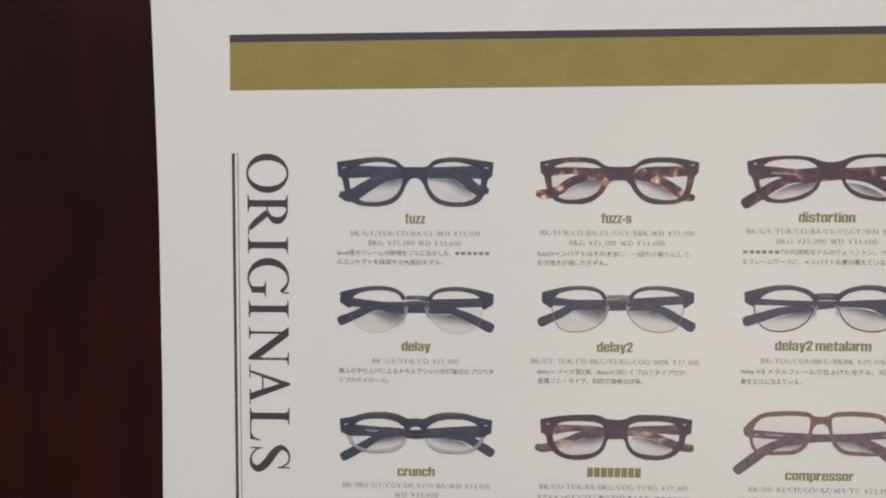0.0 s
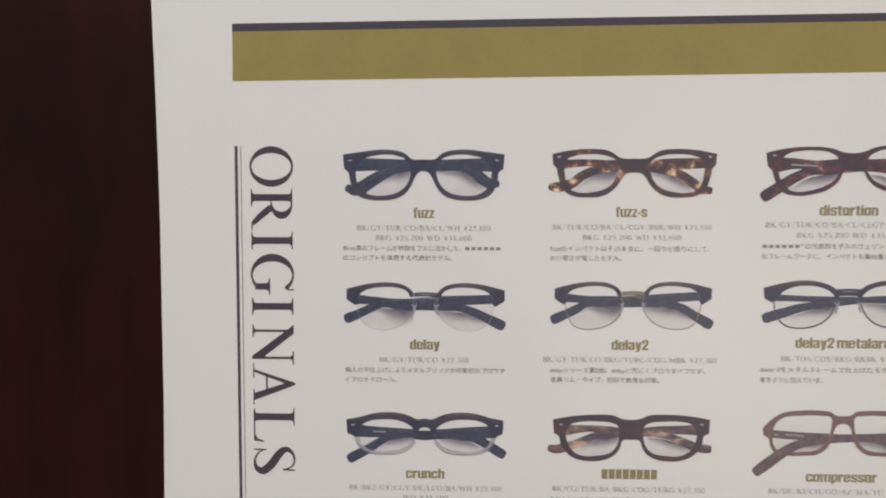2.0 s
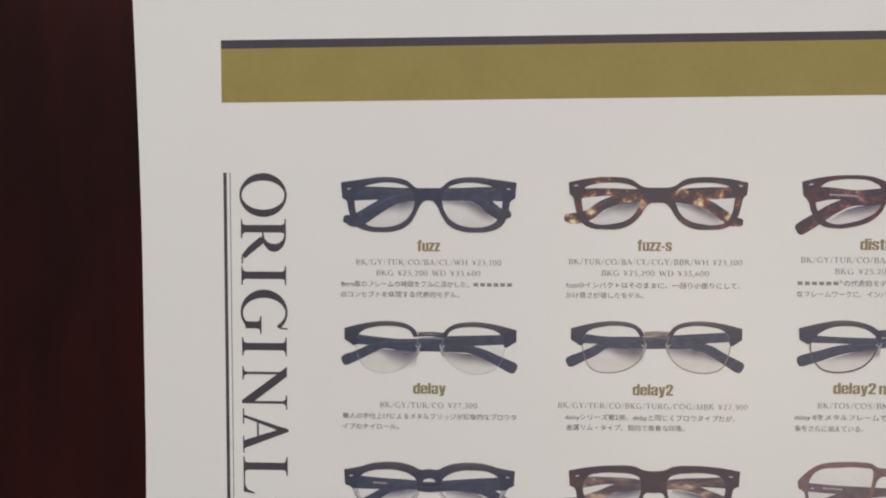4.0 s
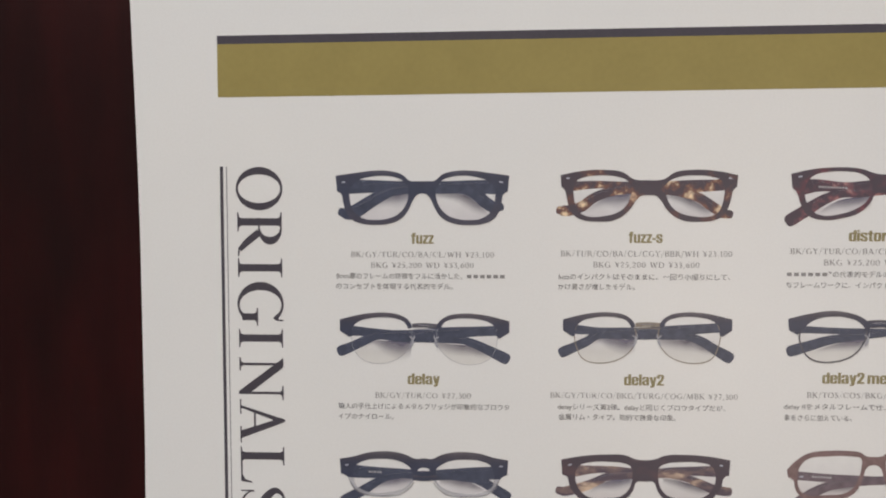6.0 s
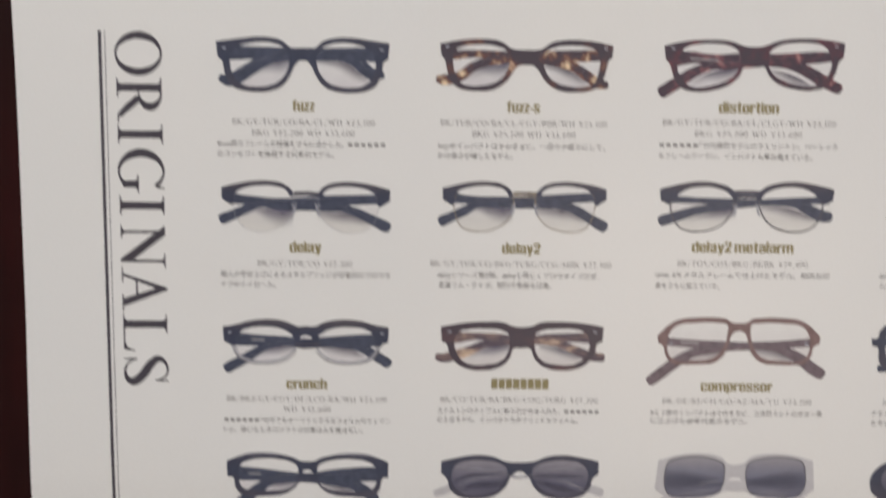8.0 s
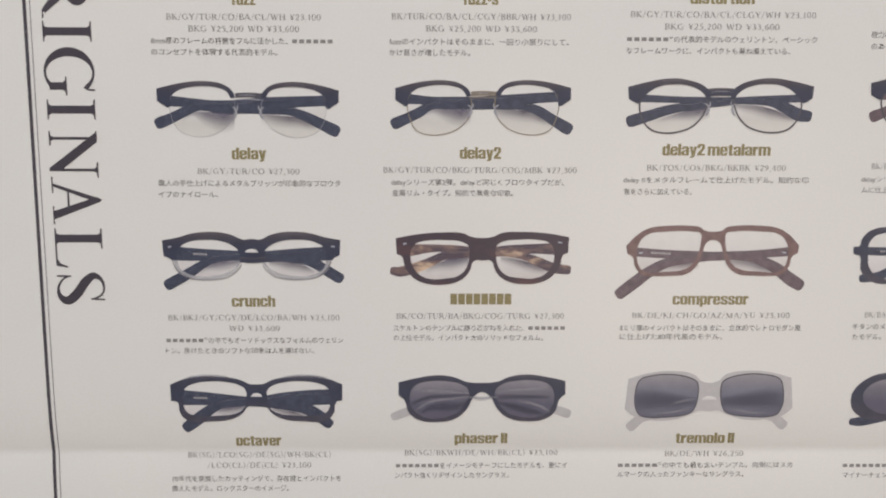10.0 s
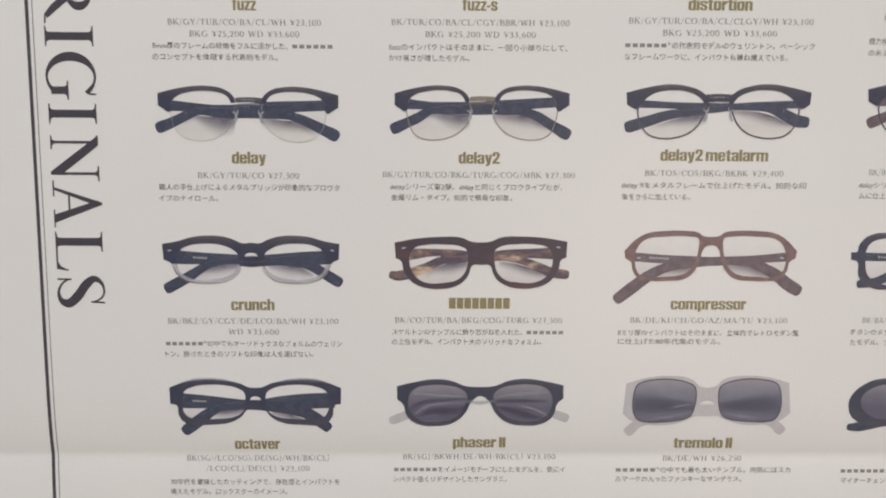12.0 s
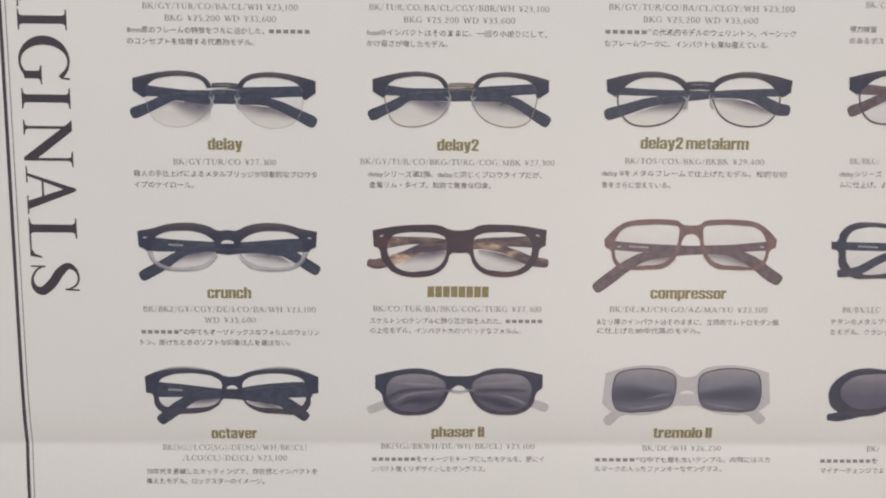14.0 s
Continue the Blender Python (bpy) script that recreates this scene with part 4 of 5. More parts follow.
# heavy narrow capitals and small letters: their width, and closed shapes each followed by its holes
HIGH = 0.78
ROUND = [block(0, 0, 0.54, HIGH, 0.13), block(0.19, 0.13, 0.35, HIGH - 0.13, 0.07)]
ARCH = [(0.18, 0.6), (0.18, 0.71), (0.28, 0.78), (0.42, 0.78), (0.51, 0.72), (0.54, 0.62), (0.54, 0), (0.35, 0), (0.35, 0.58), (0.32, 0.64), (0.26, 0.65)]
STEM = block(0, 0, 0.19, HIGH)
HEAVY = {
    "o": (0.54, [ROUND]), "l": (0.19, [[block(0, 0, 0.19, 1)]]), "I": (0.2, [[block(0, 0, 0.2, 1)]]), "-": (0.28, [[block(0, 0.28, 0.28, 0.43)]]),
    "i": (0.19, [[STEM], [block(0, 0.86, 0.19, 1)]]), "n": (0.54, [[STEM], [ARCH]]), "h": (0.54, [[block(0, 0, 0.19, 1)], [ARCH]]),
    "m": (0.89, [[STEM], [ARCH], [[(x + 0.35, y) for x, y in ARCH]]]), "u": (0.54, [[[(0.54 - x, HIGH - y) for x, y in q]] for q in (STEM, ARCH)]),
    "r": (0.39, [[STEM], [[(0.18, 0.48), (0.18, 0.66), (0.27, 0.78), (0.39, 0.79), (0.39, 0.57), (0.28, 0.56)]]]),
    "d": (0.54, [ROUND, [block(0.35, 0, 0.54, 1)]]), "p": (0.54, [ROUND, [block(0, -0.2, 0.19, HIGH)]]),
    "c": (0.54, [[[(0.54, 0.49), (0.54, 0.66), (0.43, 0.78), (0.11, 0.78), (0, 0.66), (0, 0.12), (0.11, 0), (0.43, 0), (0.54, 0.12), (0.54, 0.31), (0.35, 0.31), (0.35, 0.18), (0.31, 0.13), (0.23, 0.13), (0.19, 0.18), (0.19, 0.6), (0.23, 0.65), (0.31, 0.65), (0.35, 0.6), (0.35, 0.49)]]]),
    "e": (0.54, [[[(0.54, 0.35), (0.54, 0.66), (0.43, 0.78), (0.11, 0.78), (0, 0.66), (0, 0.12), (0.11, 0), (0.43, 0), (0.54, 0.12), (0.54, 0.27), (0.35, 0.27), (0.35, 0.17), (0.31, 0.13), (0.23, 0.13), (0.19, 0.17), (0.19, 0.35)], block(0.19, 0.46, 0.35, 0.66, 0.06)]]),
    "a": (0.54, [[[(0, 0.52), (0, 0.66), (0.11, 0.78), (0.43, 0.78), (0.54, 0.66), (0.54, 0), (0.36, 0), (0.35, 0.06), (0.26, 0), (0.1, 0), (0, 0.1), (0, 0.32), (0.07, 0.4), (0.3, 0.47), (0.35, 0.51), (0.35, 0.61), (0.31, 0.66), (0.23, 0.66), (0.19, 0.61), (0.19, 0.52)], [(0.35, 0.4), (0.22, 0.33), (0.19, 0.28), (0.19, 0.17), (0.24, 0.12), (0.31, 0.13), (0.35, 0.17)]]]),
    "s": (0.52, [[[(0.52, 0.52), (0.52, 0.67), (0.41, 0.78), (0.11, 0.78), (0, 0.67), (0, 0.48), (0.06, 0.4), (0.28, 0.31), (0.34, 0.26), (0.34, 0.17), (0.3, 0.12), (0.22, 0.12), (0.18, 0.17), (0.18, 0.27), (0, 0.27), (0, 0.11), (0.11, 0), (0.41, 0), (0.52, 0.11), (0.52, 0.32), (0.46, 0.4), (0.23, 0.5), (0.18, 0.54), (0.18, 0.62), (0.22, 0.67), (0.3, 0.67), (0.34, 0.62), (0.34, 0.52)]]]),
    "t": (0.36, [[[(0, 0.78), (0, 0.65), (0.08, 0.65), (0.08, 0.1), (0.15, 0), (0.36, 0), (0.36, 0.13), (0.29, 0.13), (0.27, 0.17), (0.27, 0.65), (0.36, 0.65), (0.36, 0.78), (0.27, 0.78), (0.27, 0.94), (0.08, 0.94), (0.08, 0.78)]]]),
    "f": (0.38, [[[(0.08, 0), (0.27, 0), (0.27, 0.65), (0.36, 0.65), (0.36, 0.78), (0.27, 0.78), (0.27, 0.84), (0.3, 0.87), (0.38, 0.87), (0.38, 1), (0.19, 1), (0.1, 0.95), (0.08, 0.88), (0.08, 0.78), (0, 0.78), (0, 0.65), (0.08, 0.65)]]]),
    "v": (0.54, [[[(0, 0.78), (0.19, 0.78), (0.27, 0.27), (0.35, 0.78), (0.54, 0.78), (0.37, 0), (0.17, 0)]]]),
    "y": (0.54, [[[(0, 0.78), (0.19, 0.78), (0.27, 0.27), (0.35, 0.78), (0.54, 0.78), (0.38, -0.06), (0.31, -0.17), (0.2, -0.2), (0.06, -0.2), (0.06, -0.07), (0.15, -0.07), (0.18, 0)]]]),
    "z": (0.44, [[[(0, 0.78), (0.44, 0.78), (0.44, 0.64), (0.2, 0.14), (0.44, 0.14), (0.44, 0), (0, 0), (0, 0.14), (0.24, 0.64), (0, 0.64)]]]),
    "2": (0.54, [[[(0, 0.64), (0, 0.88), (0.12, 1), (0.42, 1), (0.54, 0.88), (0.54, 0.64), (0.47, 0.5), (0.25, 0.16), (0.54, 0.16), (0.54, 0), (0, 0), (0, 0.16), (0.3, 0.56), (0.35, 0.66), (0.35, 0.82), (0.31, 0.87), (0.23, 0.87), (0.19, 0.82), (0.19, 0.64)]]]),
}


def model_name(text, x0, x1, y):
    """Heavy narrow heading, each letter a piece of its own."""
    gap = 0.075
    wide = sum(HEAVY[c][0] + gap if c != " " else 0.2 for c in text) - gap
    step, base, tall = (x1 - x0) / wide, y - 1.75, 3.5
    heading = new("model_name")
    heading.parent = poster
    tagged(heading, "heavy narrow olive gold heading")
    x = x0
    for c in text:
        if c == " ":
            x += 0.2 * step
            continue
        w, shapes = HEAVY[c]
        joined = bmesh.new()
        for i, (loops, d) in enumerate((q, d) for q in shapes for d in (-0.018, 0.018)):
            me = polygon([[(x + (u + d) * step, base + v * tall) for u, v in loop] for loop in loops])
            for v in me.vertices:
                v.co.z = 0.000002 * i
            joined.from_mesh(me)
            bpy.data.meshes.remove(me)
        me = bpy.data.meshes.new("letter")
        joined.to_mesh(me)
        joined.free()
        printed("letter", me, gold_type, heading, 1)
        x += (w + gap) * step
    return heading


def letters(bm):
    """Heading letters, each a piece of its own."""
    spans = []
    for f in sorted(bm.faces, key=lambda f: min(v.co.x for v in f.verts)):
        lo, hi = min(v.co.x for v in f.verts), max(v.co.x for v in f.verts)
        if spans and lo < spans[-1][1] - 0.02:
            spans[-1][1] = max(spans[-1][1], hi)
        else:
            spans.append([lo, hi])
    heading = new("model_name")
    heading.parent = poster
    tagged(heading, "heavy narrow olive gold heading")
    for lo, hi in spans:
        one = bm.copy()
        bmesh.ops.delete(one, geom=[f for f in one.faces if not lo - 0.001 <= f.calc_center_median().x <= hi + 0.001], context="FACES")
        me = bpy.data.meshes.new("letter")
        one.to_mesh(me)
        one.free()
        printed("letter", me, gold_type, heading, 1)
    bm.free()
    return heading


# a light book face: width, upright stems at x, and strokes of x, y, breadth
BROAD, FINE = 0.15, 0.065


def line_of(*pts, w=FINE):
    return [(*p[:2], p[2] if len(p) > 2 else w) for p in pts]


def foot(x, y, half=0.13):
    return line_of((x - half, y), (x + half, y), w=0.05)


BOWL = line_of((0.15, 0.98), (0.38, 0.98), (0.54, 0.86, 0.13), (0.52, 0.66, 0.13), (0.36, 0.54), (0.15, 0.53))
OVAL = [(0.41 + 0.36 * math.cos(a), 0.5 + 0.49 * math.sin(a), 0.065 + 0.075 * abs(math.cos(a))) for a in [math.pi * (0.5 + i / 6) for i in range(13)]]
ZERO = [(0.28 + (x - 0.41) * 0.62, y, w * 0.9) for x, y, w in OVAL]
CURVE = [(0.72, 0.78, 0.07), (0.58, 0.95, 0.06), (0.36, 0.96, 0.08), (0.14, 0.74, 0.13), (0.1, 0.45, 0.14), (0.2, 0.16, 0.12), (0.42, 0.02, 0.07), (0.62, 0.06, 0.06), (0.74, 0.22, 0.05)]
BOOK = {
    "A": (0.78, (), [line_of((0.08, 0.02), (0.38, 1.0)), line_of((0.37, 1.0), (0.7, 0.02), w=BROAD), line_of((0.18, 0.34), (0.56, 0.34)), foot(0.08, 0.02), foot(0.7, 0.02)]),
    "B": (0.66, (0.15,), [BOWL, line_of((0.36, 0.53), (0.58, 0.42, 0.13), (0.58, 0.14, 0.13), (0.38, 0.02), (0.15, 0.02))]),
    "C": (0.8, (), [CURVE, line_of((0.72, 0.7), (0.73, 0.98))]),
    "D": (0.84, (0.15,), [line_of((0.15, 0.98), (0.42, 0.97), (0.68, 0.8, 0.12), (0.74, 0.5, 0.15), (0.66, 0.18, 0.12), (0.42, 0.03), (0.15, 0.02))]),
    "E": (0.64, (0.15,), [line_of((0.15, 0.98), (0.56, 0.98)), line_of((0.15, 0.52), (0.44, 0.52)), line_of((0.15, 0.02), (0.6, 0.02)), line_of((0.56, 1.0), (0.56, 0.8)), line_of((0.6, 0.0), (0.62, 0.22))]),
    "G": (0.86, (), [CURVE, line_of((0.72, 0.02), (0.72, 0.42), w=0.13), foot(0.72, 0.43)]),
    "H": (0.86, (0.15, 0.7), [line_of((0.15, 0.52), (0.7, 0.52))]), "I": (0.34, (0.17,), []),
    "K": (0.78, (0.15,), [line_of((0.2, 0.48), (0.62, 0.98)), line_of((0.3, 0.58), (0.7, 0.02), w=BROAD), foot(0.62, 0.98), foot(0.7, 0.02)]),
    "L": (0.62, (0.15,), [line_of((0.15, 0.02), (0.56, 0.02)), line_of((0.56, 0.0), (0.6, 0.24))]),
    "M": (1.0, (), [line_of((0.12, 0.02), (0.16, 0.98)), line_of((0.16, 0.98), (0.5, 0.06), w=0.13), line_of((0.5, 0.06), (0.82, 0.98)), line_of((0.82, 0.98), (0.86, 0.02), w=BROAD), foot(0.12, 0.02), foot(0.86, 0.02)]),
    "O": (0.84, (), [OVAL]), "S": (0.58, (), [line_of((0.48, 0.78), (0.4, 0.96), (0.2, 0.94, 0.08), (0.12, 0.76, 0.13), (0.28, 0.54, 0.15), (0.46, 0.36, 0.14), (0.44, 0.1, 0.1), (0.26, 0.02), (0.1, 0.1), (0.08, 0.26))]),
    "P": (0.62, (0.15,), [BOWL]), "R": (0.74, (0.15,), [BOWL, line_of((0.36, 0.52), (0.7, 0.02), w=BROAD), foot(0.7, 0.02)]),
    "T": (0.7, (0.35,), [line_of((0.05, 0.98), (0.65, 0.98)), line_of((0.05, 1.0), (0.04, 0.8)), line_of((0.65, 1.0), (0.66, 0.8))]),
    "U": (0.8, (), [line_of((0.16, 0.98, BROAD), (0.16, 0.3, BROAD), (0.26, 0.06, 0.1), (0.44, 0.02), (0.62, 0.12), (0.66, 0.34), (0.66, 0.98)), foot(0.16, 0.98), foot(0.66, 0.98)]),
    "W": (1.1, (), [line_of((0.1, 0.98), (0.34, 0.02), w=BROAD), line_of((0.34, 0.02), (0.56, 0.96)), line_of((0.54, 0.96), (0.78, 0.02), w=BROAD), line_of((0.78, 0.02), (1.0, 0.98)), foot(0.1, 0.98), foot(1.0, 0.98)]),
    "Y": (0.76, (), [line_of((0.1, 0.98), (0.38, 0.48), w=BROAD), line_of((0.38, 0.48), (0.66, 0.98)), line_of((0.38, 0.5), (0.38, 0.02), w=BROAD), foot(0.1, 0.98), foot(0.66, 0.98), foot(0.38, 0.02)]),
    "Z": (0.66, (), [line_of((0.1, 0.98), (0.58, 0.98)), line_of((0.58, 0.98), (0.08, 0.02), w=BROAD), line_of((0.08, 0.02), (0.6, 0.02)), line_of((0.6, 0.0), (0.62, 0.22))]),
    "/": (0.42, (), [line_of((0.04, -0.12), (0.38, 1.1), w=0.055)]), "(": (0.34, (), [line_of((0.3, 1.12), (0.14, 0.82), (0.1, 0.44, 0.09), (0.16, 0.1), (0.3, -0.18))]),
    ")": (0.34, (), [line_of((0.04, 1.12), (0.2, 0.82), (0.24, 0.44, 0.09), (0.18, 0.1), (0.04, -0.18))]), ",": (0.26, (), [line_of((0.12, 0.08, 0.14), (0.14, -0.02, 0.1), (0.06, -0.18, 0.04))]),
    "¥": (0.66, (), [line_of((0.06, 0.98), (0.33, 0.48), w=0.13), line_of((0.33, 0.48), (0.6, 0.98)), line_of((0.33, 0.5), (0.33, 0.02), w=0.13), line_of((0.1, 0.42), (0.56, 0.42)), line_of((0.1, 0.24), (0.56, 0.24))]),
    "0": (0.57, (), [ZERO]), "1": (0.46, (), [line_of((0.24, 0.96), (0.24, 0.02), w=0.13), line_of((0.1, 0.84), (0.24, 0.98)), foot(0.24, 0.02)]),
    "2": (0.56, (), [line_of((0.08, 0.72), (0.14, 0.92), (0.3, 0.97, 0.08), (0.44, 0.8, 0.13), (0.38, 0.52, 0.12), (0.08, 0.05)), line_of((0.08, 0.05), (0.5, 0.05), w=0.1)]),
    "3": (0.54, (), [line_of((0.08, 0.82), (0.22, 0.97), (0.4, 0.88, 0.1), (0.38, 0.66, 0.12), (0.2, 0.54)), line_of((0.2, 0.54), (0.42, 0.46, 0.12), (0.46, 0.22, 0.14), (0.3, 0.03, 0.08), (0.06, 0.06))]),
    "4": (0.58, (), [line_of((0.4, 0.0), (0.4, 0.98), w=0.12), line_of((0.38, 0.96), (0.05, 0.3)), line_of((0.05, 0.29), (0.55, 0.29))]),
    "5": (0.54, (), [line_of((0.16, 0.94), (0.48, 0.96), w=0.09), line_of((0.16, 0.96), (0.12, 0.56)), line_of((0.12, 0.56), (0.36, 0.58, 0.1), (0.46, 0.32, 0.14), (0.34, 0.06, 0.1), (0.06, 0.04))]),
    "6": (0.57, (), [line_of((0.48, 0.98), (0.26, 0.84), (0.1, 0.5, 0.13), (0.12, 0.18, 0.13), (0.28, 0.02), (0.46, 0.18, 0.12), (0.46, 0.42, 0.12), (0.3, 0.57), (0.12, 0.44))]),
    "7": (0.54, (), [line_of((0.06, 0.95), (0.5, 0.95), w=0.1), line_of((0.49, 0.95), (0.2, 0.0), w=0.1)]),
    "8": (0.57, (), [line_of((0.28, 0.52), (0.12, 0.72, 0.1), (0.28, 0.97), (0.44, 0.76, 0.1), (0.28, 0.52, 0.12), (0.1, 0.24, 0.11), (0.28, 0.03), (0.47, 0.24, 0.12), (0.28, 0.52))]),
    "9": (0.57, (), [line_of((0.08, 0.02), (0.32, 0.16), (0.46, 0.5, 0.13), (0.44, 0.82, 0.13), (0.28, 0.98), (0.1, 0.82, 0.12), (0.1, 0.58, 0.12), (0.26, 0.43), (0.44, 0.56))]),
}


def price_line(text, x0, x1, y):
    """Thin serif capitals and figures with open spacing, one line as a whole."""
    gap = 0.12
    wide = sum(0.5 if c == " " else BOOK[c][0] + gap for c in text) - gap
    step, base, tall = (x1 - x0) / wide, y - 0.86, 1.72
    bm = bmesh.new()
    x, n = x0, 0
    for c in text:
        if c == " ":
            x += 0.5 * step
            continue
        w, stems, strokes = BOOK[c]
        for u in stems:
            strokes = strokes + [line_of((u, 0.02), (u, 0.98), w=BROAD), foot(u, 0.02), foot(u, 0.98)]
        for path in strokes:
            line = smooth_line(path, 4 if len(path) > 2 else 1)
            rows = []
            for i, p in enumerate(line):
                d = (line[min(i + 1, len(line) - 1)] - line[max(i - 1, 0)])[:2]
                d = d / (np.hypot(*d) + 1e-9) * p[2] / 2
                rows.append([bm.verts.new((x + (p[0] + s * d[1]) * step, base + (p[1] - s * d[0]) * tall, 0.0000015 * (n % 6))) for s in (-1, 1)])
            for a, b in zip(rows, rows[1:]):
                bm.faces.new((a[0], a[1], b[1], b[0]))
            n += 1
        x += (w + gap) * step
    me = bpy.data.meshes.new("price_line")
    bm.to_mesh(me)
    bm.free()
    return tagged(printed("price_line", me, grey_type, poster, 1, "thin grey serif colour codes and price"), kind="stuff")


def caption(text, x0, x1, y):
    """A line of small type. # stands for a covered sign: a plain bar of its size."""
    share = {"®": 0.6, "#": 1.0}
    widths = [share.get(c, 0.58 if ord(c) < 128 else 1.0) for c in text]
    step = (x1 - x0) / sum(widths)
    joined, covered = bmesh.new(), bmesh.new()
    x, run, start = x0, "", x0
    runs = []
    for c, w in zip(text + "\0", widths + [0.0]):
        if c not in "#®\0":
            run += c
            x += step * w
            continue
        if run:
            runs.append((type_mesh(run), start + 0.1, x - (1.1 if run[-1] in "。、" else 0.1), y - 0.80, 2.12))
            run = ""
        if c == "#":
            covered.faces.new([covered.verts.new((px, py, 0)) for px, py in block(x + 0.14 * step, y - 0.6, x + 0.84 * step, y + 0.5)])
        elif c == "®":
            runs.append((type_mesh(c), x, x + 0.45 * step, y + 0.1, 1.1))
        x += step * w
        start = x
    for piece in runs:
        me = fit_type(*piece)
        joined.from_mesh(me)
        bpy.data.meshes.remove(me)
    me = bpy.data.meshes.new("caption")
    joined.to_mesh(me)
    joined.free()
    line = tagged(printed("caption", me, black_type, poster, 1, "small dark Japanese description"), kind="stuff")
    if covered.faces:
        me = bpy.data.meshes.new("covered_word")
        covered.to_mesh(me)
        printed("covered_word", me, grey_type, line, 1, "short row of plain grey bars")
    covered.free()
    return line


def name_bars(n, x0, x1, y):
    """A heading that names a person: plain bars of its letters' size."""
    bm = bmesh.new()
    w = (x1 - x0) / n
    for i in range(n):
        q = [(x0 + w * (i + 0.07), y - 1.7), (x0 + w * (i + 0.93), y - 1.7), (x0 + w * (i + 0.93), y + 1.7), (x0 + w * (i + 0.07), y + 1.7)]
        bm.faces.new([bm.verts.new((*p, 0)) for p in q])
    return letters(bm)


# ---- first row ----
full_rim(65.0, -43.8, 1.0, FUZZ_FRONT, FUZZ_LENS, FUZZ_ARM, FUZZ_FAR_ARM, (black_front, black_arm, black_arm, clear_lens), "printed picture of thick black square glasses", (FUZZ_SHADE, FUZZ_FAR_SHADE), rivet=(25.0, -2.0))
full_rim(136.1, -43.6, 1.0, SLIM_FRONT, SLIM_LENS, SLIM_ARM, SLIM_FAR_ARM, (shell, shell_arm, shell_arm, clear_lens), "printed picture of dark tortoiseshell glasses", (SLIM_SHADE, SLIM_FAR_SHADE), rivet=(25.2, -1.0))
full_rim(208.6, -42.3, spin(1.0, 1.3), DIST_FRONT, DIST_LENS, DIST_ARM, DIST_FAR_ARM, (red_shell, red_arm, red_arm, clear_lens), "printed picture of red tortoiseshell glasses", (DIST_SHADE, DIST_FAR_SHADE), rivet=(26.0, -1.2), mark=(-15.6, -4.6, 9.0))
model_name("fuzz", 61.6, 68.6, -63.6)
price_line("BK/GY/TUR/CO/BA/CL/WH ¥23,100", 42.2, 87.9, -68.8)
price_line("BKG ¥25,200 WD ¥33,600", 48.6, 81.4, -72.2)
caption("8mm厚のフレームの特徴をフルに活かした、######", 37.4, 91.6, -75.7)
caption("のコンセプトを体現する代表的モデル。", 37.3, 75.9, -79.0)
model_name("fuzz-s", 130.2, 140.6, -63.1)
price_line("BK/TUR/CO/BA/CL/CGY/BBR/WH ¥23,100", 108.9, 162.4, -68.3)
price_line("BKG ¥25,200 WD ¥33,600", 119.1, 152.3, -71.8)
caption("fuzzのインパクトはそのままに、一回り小振りにして、", 108.1, 163.0, -75.6)
caption("かけ易さが増したモデル。", 108.1, 133.4, -78.8)
model_name("distortion", 198.1, 217.3, -62.4)
price_line("BK/GY/TUR/CO/BA/CL/CLGY/WH ¥23,100", 180.2, 236.1, -67.3)
price_line("BKG ¥25,200 WD ¥33,600", 190.6, 225.2, -70.8)
caption("######®の代表的モデルのウェリントン。ベーシック", 179.1, 237.0, -74.5)
caption("なフレームワークに、インパクトも兼ね備えている。", 179.2, 230.0, -77.9)
full_rim(280.2, -42.6, 1.0, FUZZ_FRONT, FUZZ_LENS, FUZZ_ARM, FUZZ_FAR_ARM, (black_front, black_arm, black_arm, clear_lens), "printed picture of black square glasses", (FUZZ_SHADE, FUZZ_FAR_SHADE), rivet=(25.0, -2.0))
price_line("BK/C", 257.5, 263.5, -65.7)
caption("視力検査", 253.1, 261.5, -72.8)
caption("のあるポス", 253.3, 263.9, -76.2)

# ---- second row ----
DELAY_INKS = (brow_ink, black_arm, pale_lens)
browline(65.7, -90.2, spin(1.0, -0.3), DELAY_FRONT, DELAY_LENS, DELAY_ARM, DELAY_FAR_ARM, DELAY_INKS, wire_pale, 0.12, "printed picture of half-rim black brow glasses", wire_dark, (DELAY_SHADE, DELAY_FAR_SHADE))
browline(136.4, -89.4, spin(0.975, 0.3), DELAY_FRONT, WIRE_LENS, WIRE_ARM, WIRE_FAR_ARM, DELAY_INKS, wire_gold, 0.3, "printed picture of black brow glasses with gold wire rims", wire_gold, (WIRE_SHADE, WIRE_FAR_SHADE))
browline(208.5, -88.5, spin(1.0, 0.4), METAL_FRONT, METAL_LENS, METAL_ARM, METAL_FAR_ARM, DELAY_INKS, wire_dark, 0.5, "printed picture of black brow glasses with dark wire rims", brow_ink, (METAL_SHADE, METAL_FAR_SHADE))
model_name("delay", 60.4, 70.6, -108.9)
price_line("BK/GY/TUR/CO ¥27,300", 49.8, 80.7, -114.3)
caption("職人の手仕上げによるメタルブリッジが印象的なブロウタ", 37.8, 93.1, -117.9)
caption("イプのナイロール。", 37.7, 56.9, -121.3)
model_name("delay2", 129.5, 141.9, -108.5)
price_line("BK/GY/TUR/CO/BKG/TURG/COG/MBK ¥27,300", 106.1, 165.2, -113.7)
caption("delayシリーズ第2弾。delayと同じくブロウタイプだが、", 108.4, 162.5, -117.4)
